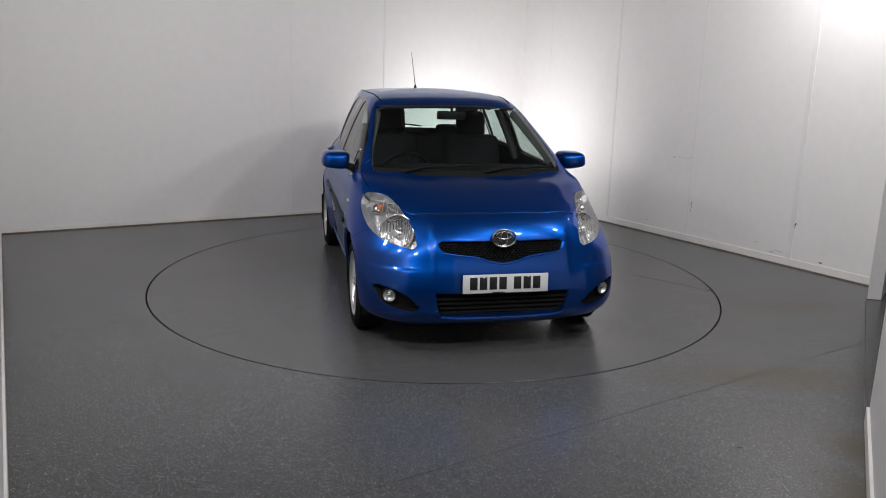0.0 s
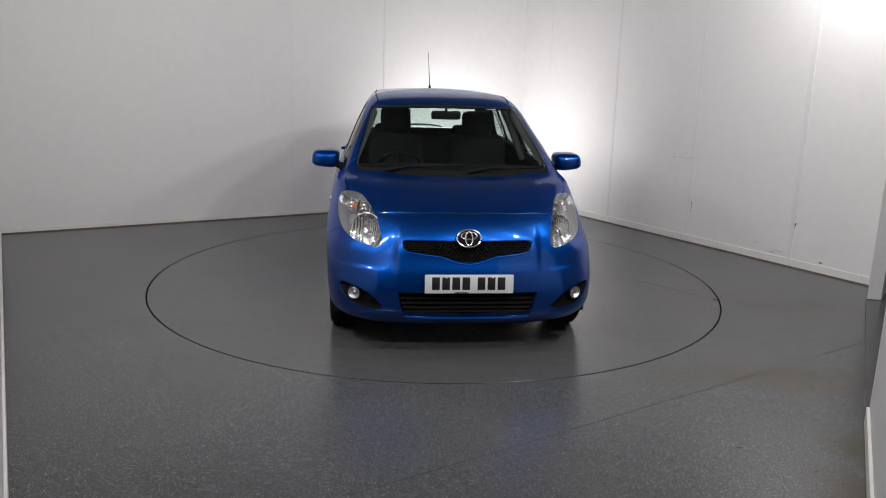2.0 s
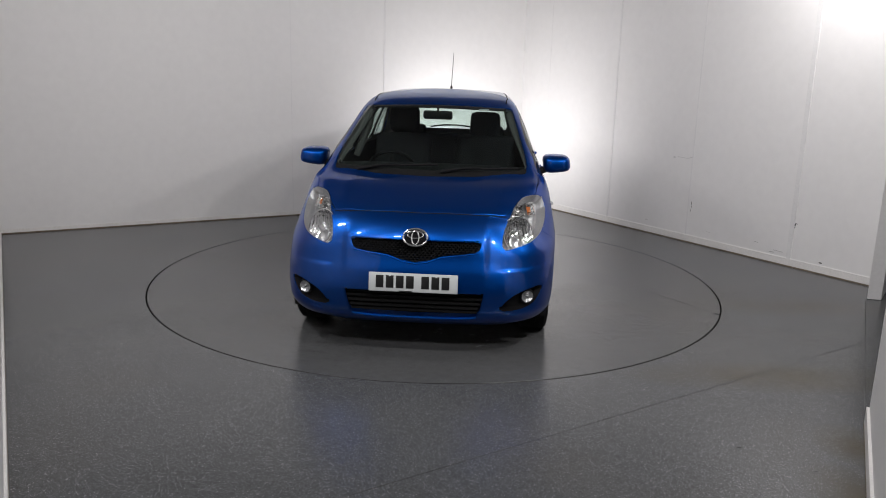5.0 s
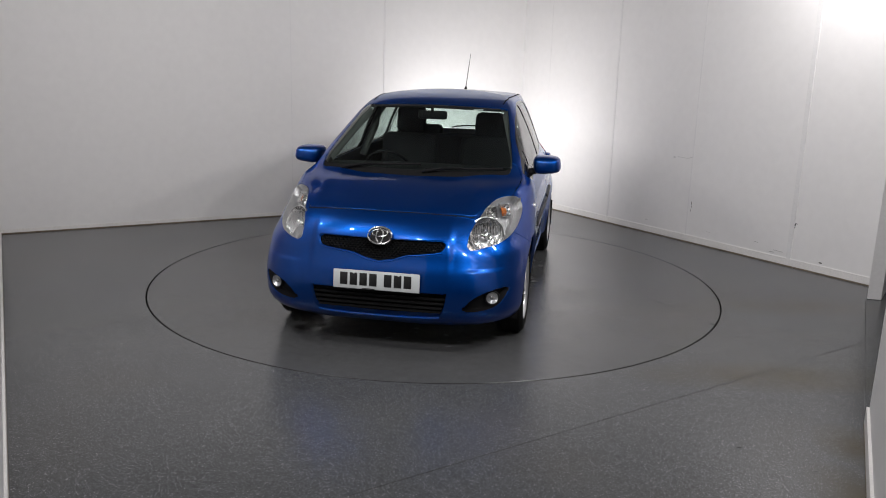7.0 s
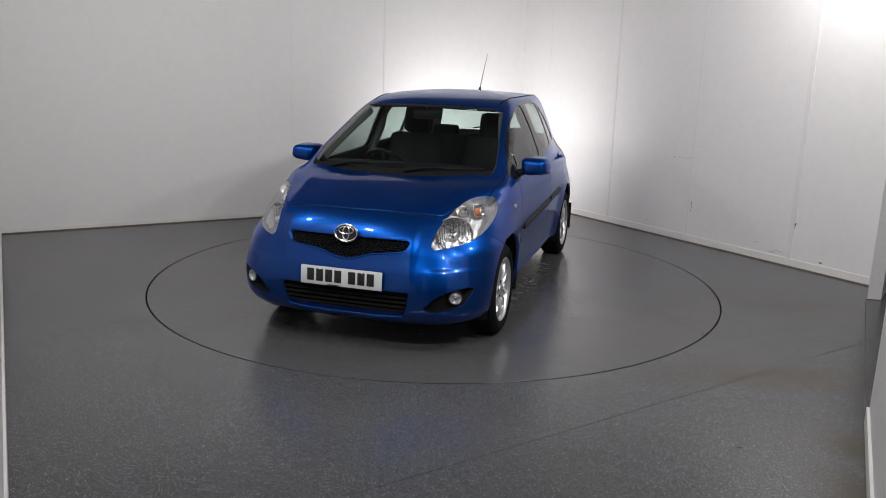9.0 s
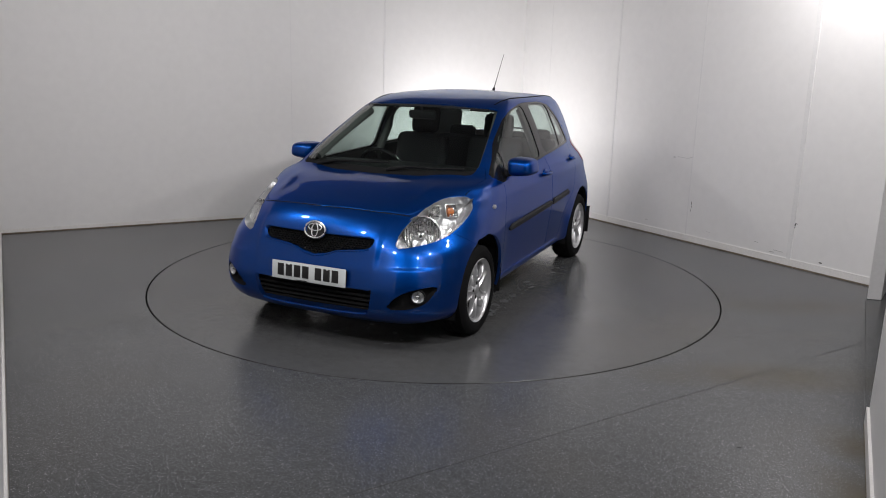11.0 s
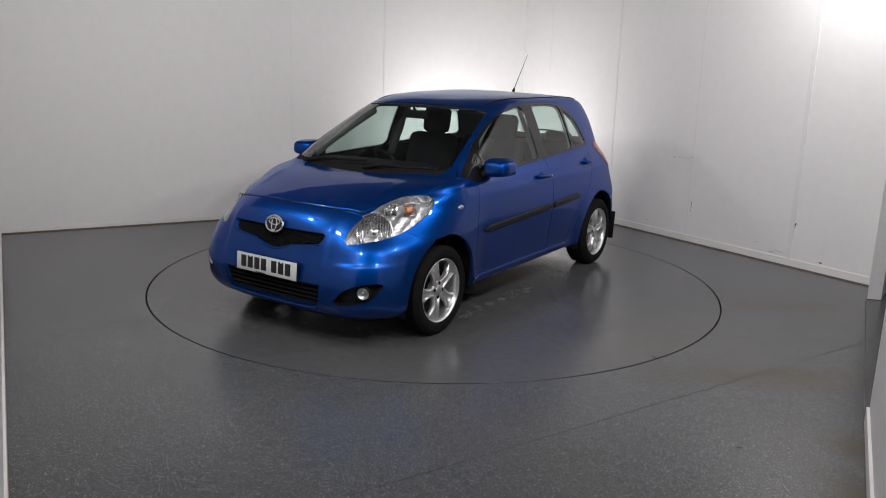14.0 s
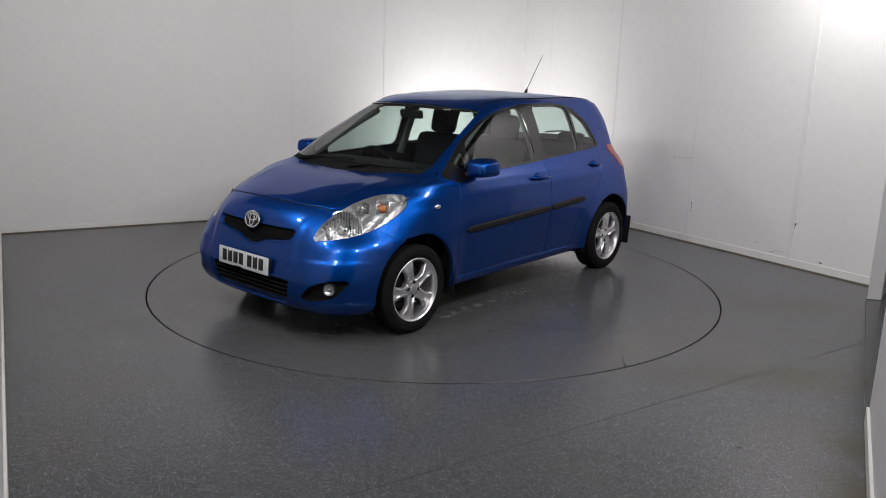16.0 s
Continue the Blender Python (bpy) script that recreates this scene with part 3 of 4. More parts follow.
def cut(bm, f):
    """Splits the sheet along f = 0."""
    value = {v: f(v.co) for v in bm.verts}
    for e in list(bm.edges):
        a, b = e.verts
        fa, fb = value[a], value[b]
        if fa * fb < 0 and abs(fa) < 0.5 and abs(fb) < 0.5:
            s = fa / (fa - fb)
            if s < 0.18:
                a.co = a.co.lerp(b.co, s)
                value[a] = 0.0
            elif s > 0.82:
                b.co = a.co.lerp(b.co, s)
                value[b] = 0.0
    for e in list(bm.edges):
        a, b = e.verts
        fa, fb = value[a], value[b]
        if fa * fb < 0 and abs(fa) < 0.5 and abs(fb) < 0.5:
            _, n = bmesh.utils.edge_split(e, a, fa / (fa - fb))
            value[n] = 0.0
    for face in list(bm.faces):
        zero = [v for v in face.verts if value[v] == 0.0]
        if len(zero) == 2:
            vs = [value[v] for v in face.verts]
            if min(vs) < 0 < max(vs):
                try:
                    bmesh.utils.face_split(face, *zero)
                except ValueError:
                    pass
        elif len(zero) > 2 and min(value[v] for v in face.verts) < 0 < max(value[v] for v in face.verts):
            for face2 in bmesh.ops.triangulate(bm, faces=[face])["faces"]:
                pass


def sheet(faces, gap=0.0, depth=0.012, offset=0.0):
    """A new sheet of those faces: its rim drawn in by gap and turned inwards by depth; the whole moved by offset along the normals."""
    bm = bmesh.new()
    made = {}
    for f in faces:
        for v in f.verts:
            if v not in made:
                made[v] = bm.verts.new(v.co)
    for f in faces:
        try:
            bm.faces.new([made[v] for v in f.verts])
        except ValueError:
            pass
    normal = {v: skin_normal(v.co) for v in bm.verts}
    rim = [e for e in bm.edges if len(e.link_faces) == 1]
    if gap:
        push = {}
        for e in rim:
            f = e.link_faces[0]
            d = (e.verts[1].co - e.verts[0].co).normalized()
            c = f.calc_center_median() - e.verts[0].co
            inward = c - d * c.dot(d)
            if inward.length > 1e-6:
                for v in e.verts:
                    push[v] = push.get(v, Vector()) + inward.normalized()
        for v, d in push.items():
            if d.length > 0.3:
                v.co += d.normalized() * gap
    for v in bm.verts:
        v.co += normal[v] * offset
    if depth:
        new_geom = bmesh.ops.extrude_edge_only(bm, edges=rim)["geom"]
        for v in [g for g in new_geom if isinstance(g, bmesh.types.BMVert)]:
            v.co -= skin_normal(v.co) * depth
    return bm


def skin_part(name, bm, mat, parent, label=""):
    """Like part(), shaded by the uncut skin's normals."""
    me = bpy.data.meshes.new(name)
    bm.normal_update()
    bm.to_mesh(me)
    bm.free()
    me.materials.append(mat)
    me.shade_smooth()
    me.normals_split_custom_set_from_vertices([skin_normal(v.co) for v in me.vertices])
    ob = new(name, me)
    ob.parent = parent
    return tagged(ob, label)


shell = SKIN.copy()
for f in REGIONS.values():
    cut(shell, f)
groups = {}
for f in shell.faces:
    c = f.calc_center_median()
    kind = next((k for k, g in REGIONS.items() if g(c) < 0), None)
    if kind is None:
        kind = "fender" if c.y < -0.7 and c.z < 0.985 and abs(c.x) > 0.5 else "body_shell"
    if kind in ("front_window", "rear_window", "quarter_window", "sail_window", "frame", "headlight", "fog_recess", "tail_light", "front_door", "rear_door", "fender"):
        kind += " +" if c.x > 0 else " -"
    groups.setdefault(kind, []).append(f)


def faces_of(kind):
    return groups.get(kind, [])


body_shell = skin_part("body_shell", sheet(faces_of("body_shell"), 0.002), PAINT, car)
bumper = skin_part("front_bumper", sheet(faces_of("bumper"), 0.002, 0.03), PAINT, car)
bonnet = skin_part("bonnet", sheet(faces_of("bonnet"), 0.005, 0.015), PAINT, car)
skin_part("rear_bumper", sheet(faces_of("rear_bumper"), 0.002), PAINT, car)
tailgate = skin_part("tailgate", sheet(faces_of("tailgate"), 0.0025), PAINT, car)
skin_part("rear_window", sheet(faces_of("tailgate_window"), 0.001, 0.0), SCREEN, tailgate, "clear tailgate window")
windscreen = skin_part("windscreen", sheet(faces_of("windscreen"), 0.001, 0.0, -0.002), SCREEN, car, "clear windscreen with a dark edge")
skin_part("cowl", sheet(faces_of("cowl"), 0.001, 0.01, -0.004), RUBBER, car, "black plastic scuttle panel")
doors = {}
for sg, sx in (("+", 1), ("-", -1)):
    skin_part("fender", sheet(faces_of("fender " + sg), 0.002, 0.02), PAINT, car)
    fd = skin_part("front_door", sheet(faces_of("front_door " + sg), 0.0035), PAINT, car)
    rd = skin_part("rear_door", sheet(faces_of("rear_door " + sg), 0.0035), PAINT, car)
    doors[sx] = (fd, rd)
    skin_part("window_frame", sheet(faces_of("frame " + sg), 0.0, 0.012, -0.001), GLOSS_BLACK, car, "black window surround and pillar trim")
    skin_part("window", sheet(faces_of("front_window " + sg), 0.001, 0.0, -0.005), SIDE_GLASS, fd)
    skin_part("window", sheet(faces_of("rear_window " + sg), 0.001, 0.0, -0.005), SIDE_GLASS, rd)
    skin_part("quarter_window", sheet(faces_of("quarter_window " + sg), 0.001, 0.0, -0.005), SIDE_GLASS, rd)
    skin_part("sail_window", sheet(faces_of("sail_window " + sg), 0.001, 0.0, -0.005), SIDE_GLASS, fd)
    skin_part("tail_light", sheet(faces_of("tail_light " + sg), 0.001, 0.01, 0.004), RED, car, "red tail light")



# ---- what lies under the skin ----
def dark_lining(keep, offset, name, mat, parent, label=""):
    """The skin again, a hand's breadth inside, where keep(p) holds."""
    bm = bmesh.new()
    made = {}
    for f in shell.faces:
        c = f.calc_center_median()
        if keep(c) and not any(REGIONS[k](c) < 0 for k in ("windscreen", "front_window", "rear_window", "quarter_window", "sail_window", "tailgate_window", "arch_front", "arch_rear", "below")):
            for v in f.verts:
                if v not in made:
                    made[v] = bm.verts.new(v.co - skin_normal(v.co) * offset)
            try:
                bm.faces.new([made[v] for v in f.verts])
            except ValueError:
                pass
    return part(name, bm, mat, parent, label)


# dark shell added so that grilles and panel gaps look into shade
dark_lining(lambda p: p.y < -1.02 and p.z < 0.97, 0.075, "engine_bay_shade_shell", TRIM, car, "dark shell in place of the shade behind the grilles")
dark_lining(lambda p: p.y > -0.98 and p.z > 1.03, 0.03, "headlining", LINING, car, "grey headlining and pillar trim")
dark_lining(lambda p: p.y > -0.98 and p.z <= 1.03, 0.03, "door_cards", CABIN, car, "dark door cards")
part("underbody", boxed((1.32, 3.3, 0.05), pose(0, -0.05, 0.20), 0.02), TRIM, car, "dark underbody")
part("scuttle_base", boxed((1.3, 0.25, 0.03), pose(0, -1.0, 0.945), 0.01), TRIM, car)
for sx in (1, -1):
    for y in (-1.23, 1.23):
        # wheel housing: a half barrel open to the outside
        bm = bmesh.new()
        n = 20
        rings = []
        for x in (0.80 * sx, 0.52 * sx):
            rings.append([bm.verts.new((x, y + 0.375 * math.cos(a), 0.30 + 0.375 * math.sin(a))) for a in [math.pi * (k / n * 1.2 - 0.1) for k in range(n + 1)]])
        for k in range(n):
            bm.faces.new((rings[0][k], rings[0][k + 1], rings[1][k + 1], rings[1][k]))
        bm.faces.new(rings[1])
        part("wheel_housing", bm, TRIM, car)


# ---- wheels ----
def make_wheel(sx, y, name, phase):
    w = new(name)
    w.parent = car
    w.matrix_basis = pose(0.728 * sx, y, 0.291, 0, 0, 0 if sx > 0 else 180)
    tyre = [(0.198, -0.075), (0.215, -0.088), (0.245, -0.095), (0.272, -0.09), (0.284, -0.078)]
    for k in range(5):
        c = -0.06 + 0.03 * k
        tyre += [(0.291, c - 0.012), (0.291, c + 0.012), (0.286, c + 0.0125), (0.286, c + 0.0165)] if k < 4 else [(0.291, c - 0.012), (0.291, c + 0.012)]
    tyre += [(0.284, 0.078), (0.272, 0.09), (0.258, 0.0945), (0.256, 0.093), (0.245, 0.095), (0.222, 0.0925), (0.219, 0.090), (0.208, 0.086), (0.198, 0.075)]
    part("tyre", lathe(tyre, 64, closed=False), RUBBER, w, "black rubber tyre")
    part("rim", lathe([(0.185, -0.07), (0.19, 0.05), (0.199, 0.07), (0.207, 0.082), (0.209, 0.088), (0.206, 0.090), (0.200, 0.086), (0.193, 0.074), (0.186, 0.05), (0.18, -0.07)], 64, closed=False), ALLOY, w, "silver alloy rim")
    part("brake_disc", lathe([(0.14, -0.01), (0.14, 0.005), (0.07, 0.006), (0.07, 0.02)], 40), TRIM, w)
    for k in range(5):
        # a dished spoke, waisted in the middle and spread at the rim, with a raised pair of ridges
        bm = bmesh.new()
        rows = []
        for i in range(9):
            s = i / 8
            r = 0.045 + s * 0.152
            half = 0.040 - 0.011 * math.sin(math.pi * min(s * 1.25, 1)) + 0.022 * (max(s - 0.45, 0) / 0.55) ** 1.5
            h = 0.066 + 0.012 * math.sin(math.pi * s) - 0.002 * s
            row = []
            for u, d in ((-1, -0.035), (-1, -0.006), (-0.86, 0.0), (-0.62, 0.001), (-0.40, -0.010), (0.40, -0.010), (0.62, 0.001), (0.86, 0.0), (1, -0.006), (1, -0.035)):
                row.append(bm.verts.new((h + d * (0.45 + 0.55 * s if abs(u) < 0.4 else 1), u * half, r)))
            rows.append(row)
        for p, q in zip(rows, rows[1:]):
            for j in range(9):
                bm.faces.new((p[j], p[j + 1], q[j + 1], q[j]))
        part("spoke", bm, ALLOY, w, smooth=50).matrix_basis = pose(0, 0, 0, 72 * k + phase)
    part("hub", lathe([(0.068, 0.02), (0.068, 0.055), (0.060, 0.064), (0.032, 0.066), (0.030, 0.072), (0.022, 0.076), (0.001, 0.077)], 32), ALLOY, w)
    # black studs stand in for the shade in the four nut recesses
    for k in range(4):
        a = radians(90 * k + 82)
        part("nut_hole_shade", lathe([(0.0125, 0.05), (0.0125, 0.0665), (0.008, 0.068)], 10), TRIM, w).matrix_basis = pose(0, 0.046 * math.cos(a), 0.046 * math.sin(a))
    return w


for sx in (1, -1):
    for y in (-1.23, 1.225):
        make_wheel(sx, y, "wheel", 19 if y < 0 else 1)
    # mud flaps behind the wheels
    part("mud_flap", boxed((0.17, 0.012, 0.25), pose(0.74 * sx, 1.60, 0.295, -6), 0.004), RUBBER, car, "black rubber mud flap")
    part("mud_flap", boxed((0.15, 0.012, 0.20), pose(0.745 * sx, -0.85, 0.29, -4), 0.004), RUBBER, car, "black rubber mud flap")


# ---- strips and small things along the flanks ----
def flank_strip(line, height, proud, sx):
    """A raised strip along the flank: line gives the height of its middle at y; its ends taper."""
    bm = bmesh.new()
    rows = []
    n = 40
    y0, y1 = line[0][0], line[1][0]
    for k in range(n + 1):
        s = k / n
        y = y0 + (y1 - y0) * s
        z = line[0][1] + (line[1][1] - line[0][1]) * s
        h = height * min(1, 0.35 + 14 * min(s, 1 - s)) / 2
        row = []
        for u, d in ((-1, -0.004), (-0.95, 0.35), (-0.6, 0.9), (0, 1.0), (0.6, 0.9), (0.95, 0.35), (1, -0.004)):
            zz = z + u * h
            row.append(bm.verts.new((sx * (side(y, zz) + (proud * d if d > 0 else d)), y, zz)))
        rows.append(row)
    for p, q in zip(rows, rows[1:]):
        for j in range(6):
            bm.faces.new((p[j], p[j + 1], q[j + 1], q[j]))
    bm.faces.new(rows[0])
    bm.faces.new(rows[-1])
    return bm


for sx in (1, -1):
    fd, rd = doors[sx]
    part("side_moulding", flank_strip([(-0.745, 0.612), (0.272, 0.650)], 0.052, 0.016, sx), TRIM, fd, "black plastic side moulding")
    part("side_moulding", flank_strip([(0.290, 0.651), (0.775, 0.672)], 0.052, 0.016, sx), TRIM, rd, "black plastic side moulding")
    part("sill_edge", flank_strip([(-0.80, 0.272), (0.66, 0.272)], 0.045, 0.008, sx), PAINT, car)
    for door, y, z, wide in ((fd, 0.115, 0.897, 0.20), (rd, 1.005, 0.932, 0.18)):
        x = side(y, z)
        # the shallow dark cup, and the bow of the handle over it
        cup = lathe([(0.001, 0.004), (0.03, 0.003), (0.042, 0.0), (0.045, -0.006)], 24)
        bmesh.ops.scale(cup, vec=(1, 1.25, 0.85), verts=cup.verts)
        c = part("handle_cup", cup, PAINT, door)
        c.matrix_basis = pose((x - 0.001) * sx, y, z, 0, 0, 0 if sx > 0 else 180)
        pts = [(sx * (side(y + d * wide, z) + o), y + d * wide, z + 0.004 - 0.01 * d) for d, o in ((-0.5, 0.004), (-0.42, 0.02), (-0.2, 0.03), (0.15, 0.031), (0.4, 0.024), (0.5, 0.004))]
        h = tube(pts, [0.010, 0.013, 0.013, 0.013, 0.014, 0.010], 10)
        part("door_handle", h, PAINT, door)
        if door is fd:
            part("key_lock", lathe([(0.009, 0.0), (0.009, 0.022), (0.006, 0.024)], 14), CHROME, door).matrix_basis = pose((x + 0.004) * sx, y + wide * 0.5 + 0.01, z - 0.004, 0, 0, 0 if sx > 0 else 180)
    # side repeater on the fender
    rep = lathe([(0.001, 0.012), (0.010, 0.011), (0.017, 0.006), (0.019, -0.004)], 24)
    bmesh.ops.scale(rep, vec=(1, 1.45, 0.8), verts=rep.verts)
    part("side_repeater", rep, ALLOY, car, "pale side indicator lens").matrix_basis = pose((side(-1.051, 0.812) - 0.002) * sx, -1.051, 0.812, 0, 0, 0 if sx > 0 else 180)

    # door mirror: a rounded pod on a short black foot
    pod = bmesh.new()
    bmesh.ops.create_uvsphere(pod, u_segments=36, v_segments=20, radius=1)
    for v in pod.verts:
        c = v.co
        p = Vector([math.copysign(abs(q) ** 0.55, q) for q in c])
        back = 1.0 if p.y < 0 else 0.45
        v.co = Vector((sx * (0.878 + 0.096 * p.x - 0.008 * p.z), -0.640 + 0.145 * p.y * back + 0.012 * p.x + 0.02 * (1 - p.x), 1.036 + (0.062 - 0.006 * p.x) * p.z + 0.006 * p.x))
    mirror = part("door_mirror", pod, PAINT, car, "blue door mirror")
    part("mirror_glass", boxed((0.145, 0.004, 0.092), pose(0.878 * sx, -0.588, 1.036, 0, 0, 5 * sx), 0.002), CHROME, mirror, "mirror glass")
    part("mirror_foot", tube([(0.72 * sx, -0.70, 0.975), (0.775 * sx, -0.675, 0.985), (0.83 * sx, -0.645, 1.0)], [0.032, 0.026, 0.022], 12), TRIM, mirror, "black mirror foot")

    # dark gutter strip along the roof's edge
    pts = []
    for k in range(30):
        y = -0.27 + 1.62 * k / 29
        place = TREE.find_nearest(Vector((sx * (0.53 - 0.03 * max(y - 0.2, 0) ** 2), y, 1.52 - 0.03 * max(y - 0.9, 0))))[0]
        pts.append(place + skin_normal(place) * 0.0005)
    part("roof_gutter", tube(pts, 0.0045, 6), RUBBER, car, "thin dark roof gutter strip")


# ---- the front ----
def on_front(x, z, out=0.0):
    p = Vector((x, nose_y(x, z), z))
    return p + skin_normal(p) * out


def grille_mesh(f, back, cell):
    """A honeycomb of slim bars that follows the nose, cut to the opening."""
    bm = bmesh.new()
    rows = 11
    for r in range(rows):
        for k in range(-26, 27):
            x = (k + 0.5 * (r % 2)) * cell
            z = 0.575 + r * 0.0128
            ring = [(x + cell * 0.5 * c, z + 0.0083 * s) for c, s in ((-1, 0), (-0.5, 1), (0.5, 1), (1, 0), (0.5, -1), (-0.5, -1))]
            if any(f(Vector((a, -1.8, b))) > -0.001 for a, b in ring):
                continue
            o = [on_front(a, b, -back) for a, b in ring]
            mid = on_front(x, z, -back)
            out = [bm.verts.new(p) for p in o]
            inn = [bm.verts.new(mid + (p - mid) * 0.62 + Vector((0, 0.004, 0))) for p in o]
            deep = [bm.verts.new(mid + (p - mid) * 0.6 + Vector((0, 0.02, 0))) for p in o]
            for j in range(6):
                bm.faces.new((out[j], out[(j + 1) % 6], inn[(j + 1) % 6], inn[j]))
                bm.faces.new((inn[j], inn[(j + 1) % 6], deep[(j + 1) % 6], deep[j]))
    return bm


# near-black sheets behind grille and intake stand in for the shade inside
skin_part("grille_shade_sheet", sheet(faces_of("grille"), 0.0, 0.0, -0.045), GAP, car)
part("grille", grille_mesh(REGIONS["grille"], 0.020, 0.0235), RUBBER, car, "black honeycomb grille")
skin_part("intake_shade_sheet", sheet(faces_of("intake"), 0.0, 0.0, -0.06), GAP, car)
for k in range(4):
    z = 0.272 + 0.031 * k
    half = 0.374 + 0.010 * k
    bm = bmesh.new()
    rows = []
    for j in range(25):
        x = half * (j / 12 - 1)
        a, b = on_front(x, z, -0.022), on_front(x, z, -0.05)
        rows.append([bm.verts.new(a + Vector((0, 0, h))) for h in (-0.006, 0.006)] + [bm.verts.new(b + Vector((0, 0, h))) for h in (0.004, -0.004)])
    for p, q in zip(rows, rows[1:]):
        for j in range(4):
            bm.faces.new((p[j], p[(j + 1) % 4], q[(j + 1) % 4], q[j]))
    part("intake_slat", bm, RUBBER, car)
# dark rod added in the bonnet's front shut line as the gap's shade
shut_line = []
for k in range(33):
    x = 0.52 * (k / 16 - 1)
    u = abs(x)
    aim = -1.743 + 0.2 * u * u + (max(u - 0.3, 0) ** 2) * 0.6
    lo, hi = 0.76, 0.90
    for _ in range(18):
        mid = (lo + hi) / 2
        lo, hi = (mid, hi) if nose_y(x, mid) < aim else (lo, mid)
    shut_line.append(on_front(x, lo, -0.002))
part("shut_line_shade", tube(shut_line, 0.0045, 6), RUBBER, bonnet, "dark rod that darkens the bonnet shut line")
# rolled lips below the grille and the intake
lip = [(0.365, 0.636), (0.27, 0.622), (0.16, 0.609), (0.11, 0.592), (0.07, 0.576), (0.0, 0.568)]
lip = [(-x, z) for x, z in lip] + lip[-2::-1]
part("grille_lip", tube([on_front(x, z, -0.001) for x, z in lip], 0.006, 8), PAINT, bumper)
part("bumper_lip", tube([on_front(0.37 * (k / 10 - 1), 0.240 + 0.016 * (k / 10 - 1) ** 4, 0.002) for k in range(21)], 0.008, 8), PAINT, bumper)


def oval(cx, cz, rx, rz, thick, out, steps=36, arc=(0, 360)):
    pts = []
    for k in range(steps):
        a = radians(arc[0] + (arc[1] - arc[0]) * k / steps)
        pts.append((cx + rx * math.cos(a), -0.5 * out, cz + rz * math.sin(a)))
    return tube(pts, thick, 8, closed=True)


# the maker's badge as plain chrome ovals
badge = new("badge")
badge.parent = car
tagged(badge, "oval chrome badge")
badge.matrix_basis = Matrix.Translation(on_front(0, 0.712, 0.016)) @ pose(0, 0, 0, -14)
part("badge_back", lathe([(0.001, -0.002), (0.060, -0.002), (0.064, 0.012)], 36, "y"), GLOSS_BLACK, badge).scale = (1, 1, 0.74)
part("badge_ring", oval(0, 0, 0.071, 0.050, 0.0068, 0.004), CHROME, badge)
part("badge_oval", oval(0, 0.015, 0.046, 0.021, 0.0052, 0.006), CHROME, badge)
part("badge_oval", oval(0, -0.002, 0.021, 0.040, 0.0052, 0.008), CHROME, badge)

# the number plate: pale plate with plain dark bars for its characters
plate = new("number_plate")
plate.parent = car
tagged(plate, "white number plate with dark characters")
plate.matrix_basis = pose(0, -1.966, 0.466, -4)
part("plate_board", boxed((0.52, 0.006, 0.111), None, 0.004), PLATE, plate)
part("plate_holder", boxed((0.50, 0.04, 0.09), pose(0, 0.022, 0), 0.01), TRIM, plate)
x = -0.218
for k in range(7):
    x += 0.03 if k == 4 else 0
    part("character_bar", boxed((0.045, 0.003, 0.074), pose(x + 0.0225, -0.0035, 0.003), 0.001), INK, plate)
    x += 0.0590
for sx in (1, -1):
    part("plate_bolt", lathe([(0.006, 0), (0.006, -0.006), (0.003, -0.007)], 10, "y"), PLATE, plate).matrix_basis = pose(0.135 * sx, -0.003, 0.041)
part("dealer_strip", boxed((0.075, 0.002, 0.005), pose(-0.045, -0.004, -0.051), 0), INK, plate)


def lamp_bowl(radius, depth, steps=28):
    """An open dished reflector; four steps make a square one."""
    prof = [(0.22 * radius, depth)] + [(radius * (0.22 + 0.13 * k), depth * (1 - (0.22 + 0.13 * k) ** 2)) for k in range(1, 7)]
    return lathe(prof, steps, "y", closed=False)


